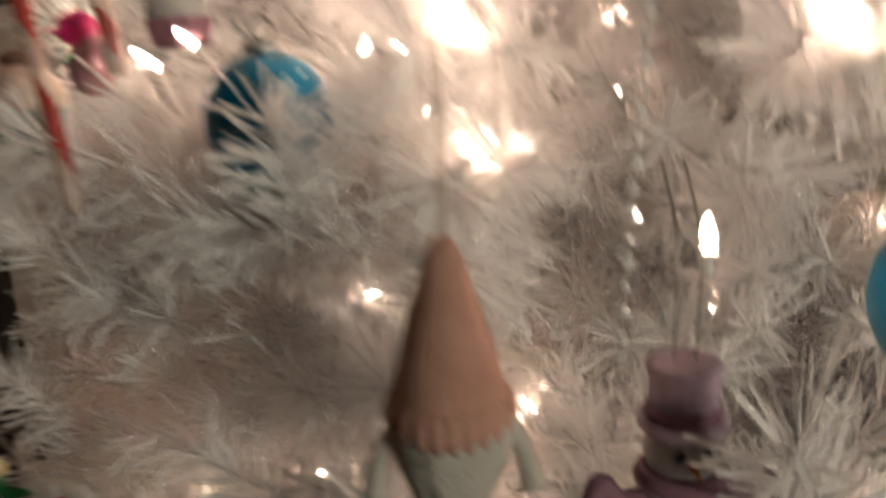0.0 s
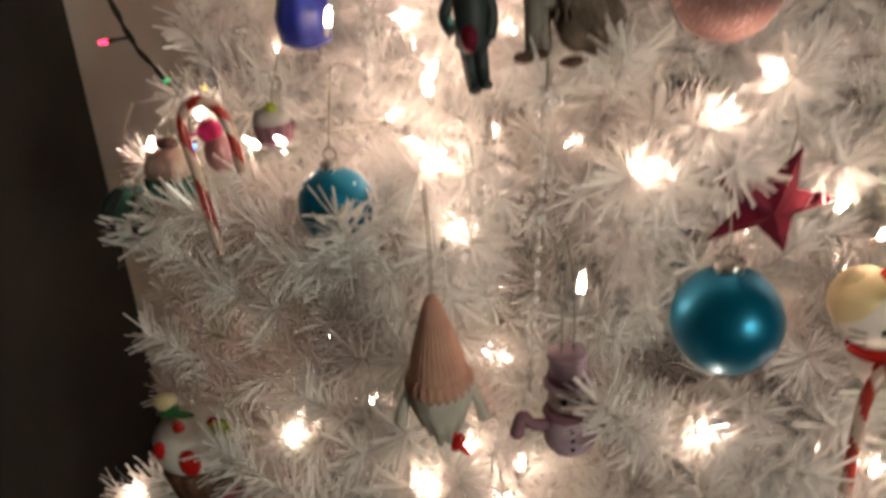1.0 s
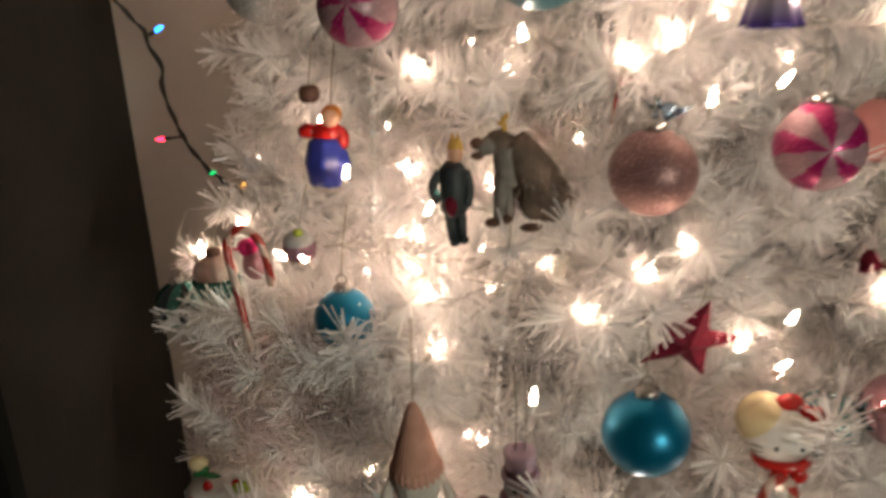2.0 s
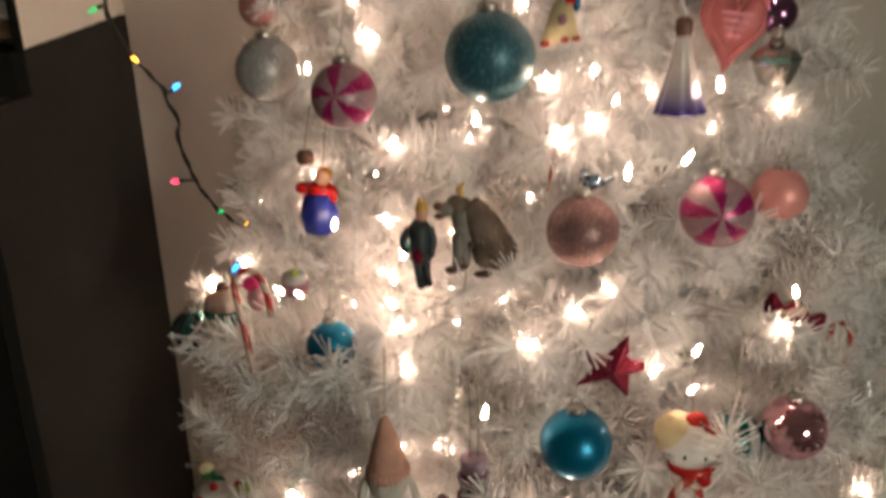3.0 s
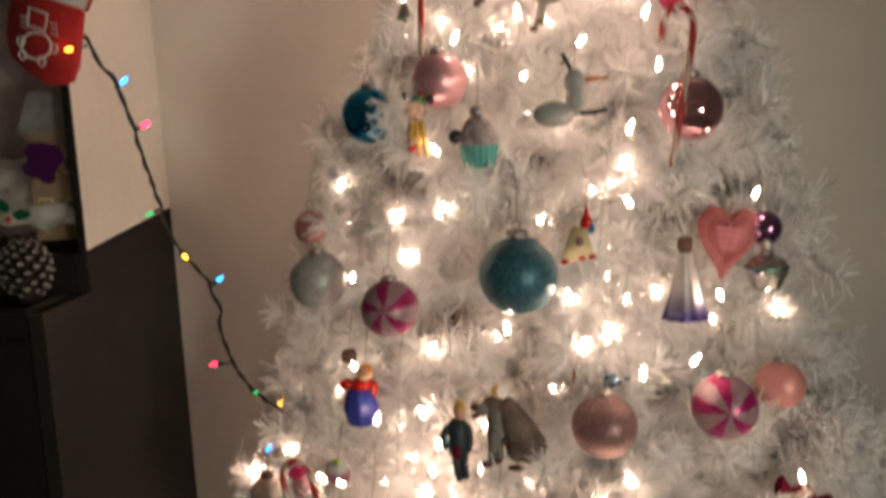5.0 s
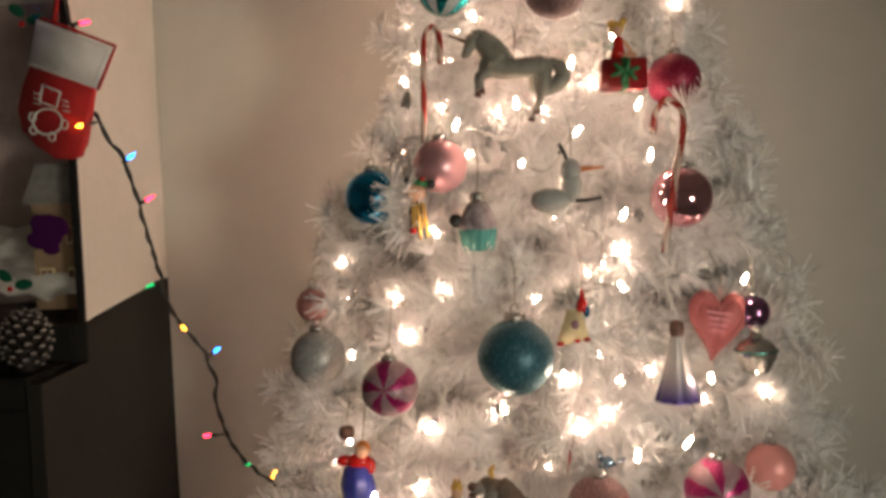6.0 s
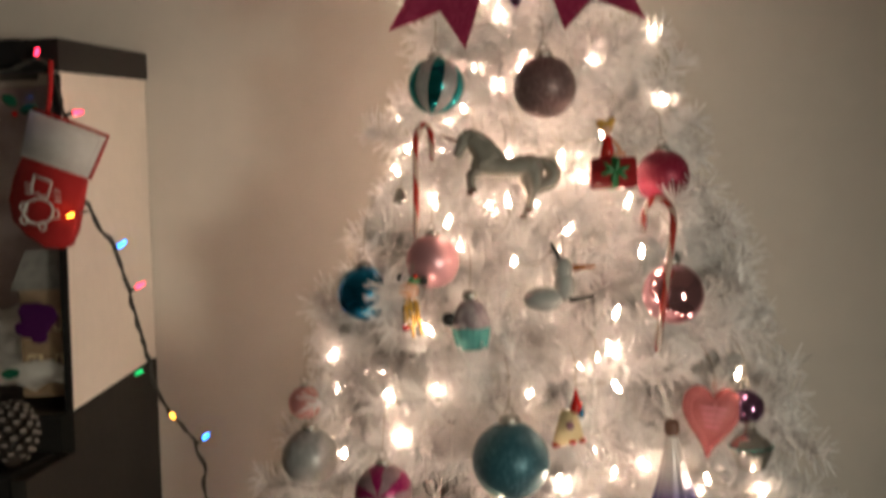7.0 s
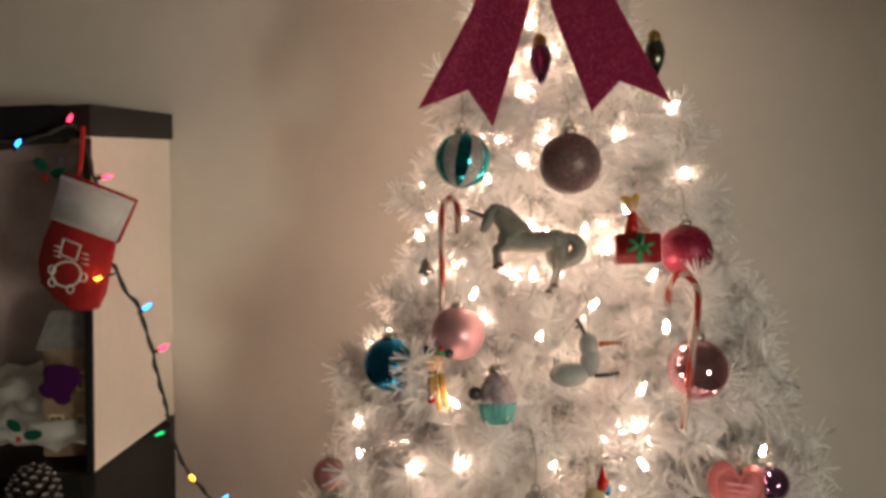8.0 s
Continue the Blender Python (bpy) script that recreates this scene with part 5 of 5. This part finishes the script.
def glass_bulb(at, tall, mat, label):
    t = thing("bulb_ornament", at, label, "bulb ornament")
    s = tall / 0.062
    bm = bmesh.new()
    lathe(bm, [(0.0006, -0.032), (0.004, -0.029), (0.0105, -0.014), (0.0135, 0.0), (0.0115, 0.010), (0.0085, 0.014)], 28)
    bmesh.ops.scale(bm, vec=(s, s, s), verts=bm.verts)
    part("glass", bm, mat, t)
    bm = bmesh.new()
    lathe(bm, [(0.0080, 0.0135), (0.0084, 0.016), (0.0076, 0.018), (0.0084, 0.020), (0.0076, 0.022), (0.0080, 0.0245), (0.004, 0.029)], 20)
    bmesh.ops.scale(bm, vec=(s, s, s), verts=bm.verts)
    part("base", bm, GOLD_CAP, t, "threaded brass base")
    hanger(t, (0, 0, 0.028 * s), 0.05, 0.03)


def silver_bell():
    t = thing("jingle_bell_ornament", (-0.061, -0.15, 1.531), "tiny silver bell on a branch", "bell ornament")
    bm = bmesh.new()
    lathe(bm, [(0.010, -0.010), (0.0085, -0.006), (0.006, 0.001), (0.004, 0.006), (0.001, 0.008)], 20)
    part("bell", bm, SILVER_C, t)
    bm = bmesh.new()
    ball(bm, (0, 0, -0.011), 0.003, 0, 10, 8)
    part("clapper", bm, CAP, t)
    hanger(t, (0, 0, 0.008), 0.04, 0.03)


GLASS_BEAD = material("clear_bead", (0.9, 0.9, 0.9), 0.05, 0.1)


def bead_strand(top, bottom):
    t = thing("bead_strand", top, "hanging strand of clear glass beads on the tree", "bead strand", "bead strands on the tree")
    d = Vector(bottom) - Vector(top)
    n = max(6, int(d.length / 0.0078))
    bm = bmesh.new()
    tube(bm, [(0, 0, 0), tuple(d)], 0.0003, 4)
    part("thread", bm, THREAD, t)
    bm = bmesh.new()
    bmesh.ops.create_icosphere(bm, subdivisions=1, radius=0.003)
    me = to_mesh("bead", bm, GLASS_BEAD, False)
    for k in range(n):
        b = new("bead", me)
        b.parent = t
        sc = 1.0 if k % 2 else 0.7
        b.matrix_local = Matrix.LocRotScale(d * ((k + 0.5) / n), Euler((0, 0, k)), (sc, sc, sc))
    hanger(t, (0, 0, 0), 0.05, 0.02)


unicorn()
gnome()
top_hat_snowman()
princess_doll()
standing_figure()
reindeer()
lying_snowman()
cupcake()
gift_fairy()
skier_doll()
clay_heart()
lantern_bell()
cone_angel()
gingerbread()
star()
wrapped_sweet()
bow_doll()
cake()
domed_snowman()
small_sweets()
glass_bulb((0.083, -0.16, 1.772), 0.062, LILAC_C, "lilac glass light-bulb ornament with brass base under the bow")
glass_bulb((0.228, -0.12, 1.785), 0.058, chrome("smoky_green_glass", (0.12, 0.14, 0.10), 0.12), "smoky green glass light-bulb ornament with brass base")
silver_bell()
bead_strand((-0.071, -0.300, 1.175), (-0.081, -0.300, 1.045))
bead_strand((0.023, -0.330, 1.050), (0.004, -0.350, 0.866))
bead_strand((0.142, -0.272, 1.350), (0.112, -0.300, 1.130))


# ---------------------------------------------------------------- by the mantel
def coloured_string():
    t = thing("coloured_lights", (0, 0, 0), "string of coloured fairy lights on dark green cord along the cabinet", "string lights")
    line = arc([(-0.80, 0.030, 1.712), (-0.72, 0.012, 1.716), (-0.635, 0.0, 1.723), (-0.578, 0.026, 1.752), (-0.556, 0.046, 1.70), (-0.545, 0.042, 1.64),
                (-0.537, 0.040, 1.58), (-0.527, 0.045, 1.545), (-0.497, 0.055, 1.488), (-0.482, 0.065, 1.427), (-0.474, 0.085, 1.365), (-0.474, 0.110, 1.310),
                (-0.452, 0.110, 1.245), (-0.420, 0.130, 1.200), (-0.405, 0.140, 1.140), (-0.402, 0.165, 1.062), (-0.385, 0.175, 1.010), (-0.345, 0.175, 0.975),
                (-0.29, 0.12, 0.96), (-0.24, 0.05, 0.95)], 8)
    for ph in (0, math.pi):
        bm = bmesh.new()
        n = len(line)
        pts = []
        for i, p in enumerate(line):
            d = (line[min(i + 1, n - 1)] - line[max(i - 1, 0)]).normalized()
            s = d.orthogonal().normalized()
            p = p + Vector((noise.noise((i * 0.33, 1.5, 0)), noise.noise((i * 0.33, 7.5, 0)), noise.noise((i * 0.33, 4.5, 0)))) * 0.006
            pts.append(p + (s * math.cos(i * 0.8 + ph) + d.cross(s) * math.sin(i * 0.8 + ph)) * 0.0018)
        tube(bm, pts, 0.0018, 6)
        part("cord", bm, CORD, t, "dark green twisted wire")
    lamps = [("blue", (-0.640, -0.004, 1.724)), ("red", (-0.572, 0.010, 1.760)), ("red", (-0.538, 0.050, 1.681)), ("amber", (-0.535, 0.018, 1.532)),
             ("blue", (-0.483, 0.054, 1.488)), ("red", (-0.468, 0.075, 1.427)), ("green", (-0.485, 0.110, 1.297)), ("amber", (-0.438, 0.107, 1.230)),
             ("blue", (-0.404, 0.149, 1.186)), ("red", (-0.432, 0.178, 1.043)), ("green", (-0.370, 0.179, 0.994)), ("amber", (-0.325, 0.165, 0.980)), ("blue", (-0.335, 0.12, 0.925))]
    meshes = {c: bulb_mesh("bulb", [m, CORD], 0.8) for c, m in TINT.items()}
    for c, p in lamps:
        p = Vector(p)
        near = min(line, key=lambda q: (q - p).length)
        d = (p - near)
        d = d.normalized() if d.length > 0.004 else Vector((0.6, -0.6, 0.2)).normalized()
        b = new("bulb", meshes[c])
        b.parent = t
        b.matrix_local = Matrix.Translation(p) @ d.to_track_quat("Z", "Y").to_matrix().to_4x4()
        tagged(b, c + " glowing mini bulb")
        if (p - near).length > 0.018:
            bm = bmesh.new()
            tube(bm, [near, p - d * 0.017], 0.0018, 6)
            part("lead", bm, CORD, t)


def stocking():
    t = thing("christmas_stocking", (-0.560, 0.028, 1.598), "small red felt stocking with white plush cuff hung on the case", "stocking")
    o = Vector((-0.566, 0.028, 1.60))

    def flat(name, outline, y0, y1, mat, label, bevel):
        bm = bmesh.new()
        prism(bm, [(x - o.x, z - o.z) for x, z in outline], y0, y1, 0, bevel)
        return part(name, bm, mat, t, label)

    flat("body", [(-0.609, 1.624), (-0.522, 1.590), (-0.533, 1.545), (-0.541, 1.510), (-0.548, 1.492), (-0.563, 1.488), (-0.584, 1.490), (-0.607, 1.508), (-0.628, 1.530), (-0.632, 1.560), (-0.624, 1.592)],
         -0.010, 0.010, RED, "red felt body", 0.004)
    flat("cuff", [(-0.596, 1.684), (-0.492, 1.641), (-0.519, 1.585), (-0.612, 1.621)], -0.014, 0.013, WHITE_F, "white plush cuff", 0.005)
    bm = bmesh.new()
    tube(bm, [(x - o.x, -0.002, z - o.z) for x, z in ((-0.594, 1.687), (-0.540, 1.665), (-0.489, 1.643), (-0.504, 1.612), (-0.518, 1.584))], 0.0024, 6)
    part("edging", bm, RED, t, "red edging")
    bm = bmesh.new()
    tube(bm, [(-0.010, 0.0, 0.075), (-0.006, 0.004, 0.110), (-0.004, 0.006, 0.155)], 0.0036, 6)
    part("ribbon", bm, RED, t, "red ribbon loop")

    def line(name, pts, r=0.0016):
        bm = bmesh.new()
        tube(bm, [(x - o.x, -0.0115, z - o.z) for x, z in pts], r, 6)
        part(name, bm, WHITE_L, t, "white stitched line")
    line("stitching", [(-0.588 + 0.021 * math.cos(a), 1.541 + 0.018 * math.sin(a)) for a in (2 * math.pi * k / 20 for k in range(21))])
    line("stitching", [(-0.592, 1.592), (-0.567, 1.581), (-0.574, 1.560), (-0.597, 1.569), (-0.592, 1.592)])
    for k in range(3):
        line("stitching", [(-0.606, 1.582 - 0.007 * k), (-0.596, 1.579 - 0.007 * k)], 0.0010)
        line("stitching", [(-0.566, 1.570 - 0.007 * k), (-0.556, 1.567 - 0.007 * k)], 0.0010)
    for x, z in ((-0.609, 1.548), (-0.609, 1.530), (-0.583, 1.520), (-0.564, 1.536)):
        line("stitching", [(x + 0.005 * math.cos(a), z + 0.006 * math.sin(a)) for a in (2 * math.pi * k / 12 for k in range(13))], 0.0012)


def pine_cone():
    t = thing("pine_cone", (-0.612, -0.020, 1.192), "dark pine cone with frosted scale tips on the black ledge", "pine cone")
    bm = bmesh.new()
    lathe(bm, [(0.010, 0.002), (0.017, 0.015), (0.017, 0.040), (0.010, 0.066), (0.003, 0.078)], 14)
    part("core", bm, CONE_M, t)
    bm = bmesh.new()
    ball(bm, (0.009, 0, 0), (0.010, 0.0062, 0.0020), 0, 10, 6)
    ball(bm, (0.0174, 0, 0.0012), (0.0024, 0.0044, 0.0020), 1, 8, 6)
    me = to_mesh("scale", bm, [CONE_M, CONE_TIP])
    n = 84
    for k in range(n):
        u = (k + 0.5) / n
        a = k * 2.39996
        r = 0.016 * math.sin(math.pi * (0.12 + 0.8 * u)) ** 0.8
        s = 0.55 + 0.65 * math.sin(math.pi * (0.15 + 0.75 * u))
        b = new("scale", me)
        b.parent = t
        b.matrix_local = Matrix.LocRotScale((r * math.cos(a), r * math.sin(a), 0.009 + 0.068 * u), Euler((0, -0.1 - 0.85 * u, a)), (s, s, s))


def village_house():
    t = thing("model_house", (-0.632, 0.16, 1.262), "small brown model house standing in fluffy snow in the case", "model house")
    bm = bmesh.new()
    box(bm, (-0.045, -0.03, 0), (0.045, 0.03, 0.165), 0, 0.002)
    part("wall", bm, mottle(material("tan_plaster", (0.2, 0.13, 0.07), 0.8), 60.0, (0.14, 0.085, 0.045), (0.28, 0.19, 0.11)), t, "tan plaster", False)
    bm = bmesh.new()
    prism(bm, [(-0.055, 0.164), (0.055, 0.164), (0.030, 0.225), (-0.030, 0.225)], -0.038, 0.038, 0, 0.002)
    part("roof", bm, mottle(material("grey_roof", (0.12, 0.115, 0.10), 0.8), 80.0, (0.07, 0.065, 0.06), (0.2, 0.19, 0.17)), t, "grey-green hipped roof", False)
    for x in (-0.022, 0.022):
        for z in (0.05, 0.115):
            bm = bmesh.new()
            box(bm, (x - 0.011, -0.034, z - 0.014), (x + 0.011, -0.0305, z + 0.014))
            wn = part("window", bm, CREAM, t, "", False)
            bm = bmesh.new()
            box(bm, (x - 0.0085, -0.0355, z - 0.0115), (x - 0.001, -0.0345, z + 0.0115))
            box(bm, (x + 0.001, -0.0355, z - 0.0115), (x + 0.0085, -0.0345, z + 0.0115))
            part("pane", bm, BROWN, wn, "", False)


def case_snow():
    bm = bmesh.new()
    nx, ny = 60, 20
    g = [[bm.verts.new((-1.48 + (SIDE_X - 0.012 + 1.48) * i / nx, 0.066 + 0.28 * j / ny,
                        1.256 + 0.034 + 0.095 * (j / ny) + 0.022 * noise.noise((i * 0.45, j * 0.6, 3.0)) + 0.010 * noise.noise((i * 1.7, j * 2.1, 8.0)))) for j in range(ny + 1)] for i in range(nx + 1)]
    for i in range(nx):
        for j in range(ny):
            bm.faces.new((g[i][j], g[i + 1][j], g[i + 1][j + 1], g[i][j + 1]))
    tagged(new("cotton_snow", to_mesh("cotton_snow", bm, mottle(material("cotton", (0.7, 0.68, 0.62), 0.95), 14.0, (0.45, 0.44, 0.4), (0.8, 0.78, 0.73), bump=0.8, bump_scale=200))),
           "fluffy white cotton snow on the case floor", "snow", kind="stuff")


def cling(at, shape, mat, label, category):
    t = thing("window_cling", at, label, category)
    for k, (x, z, rx, rz, rot) in enumerate(shape):
        bm = bmesh.new()
        ball(bm, (x, 0, z), (rx, 0.0012, rz), 0, 16, 8, Matrix.Rotation(rot, 4, "Y"))
        part("gel", bm, mat[k % len(mat)], t)


GY = 0.0545
for x, z in ((-0.625, 1.694), (-0.668, 1.312)):
    cling((x, GY, z), [(-0.013, 0.010, 0.013, 0.008, 0.6), (0.015, -0.004, 0.014, 0.008, -0.1), (-0.006, -0.010, 0.0045, 0.0045, 0)],
          [GREEN_GEL, GREEN_GEL, RED_L], "green holly leaf gel cling with red berry on glass", "window cling")
cling((-0.612, GY, 1.383), [(0, 0.0, 0.024, 0.027, 0.2), (-0.018, -0.012, 0.015, 0.011, 0.5), (0.018, 0.008, 0.013, 0.016, -0.5), (0.004, -0.024, 0.013, 0.009, 0), (-0.015, 0.016, 0.012, 0.010, -0.6)],
      [PURPLE], "purple bell-shaped gel cling on glass", "window cling")

coloured_string()
stocking()
pine_cone()
village_house()
case_snow()
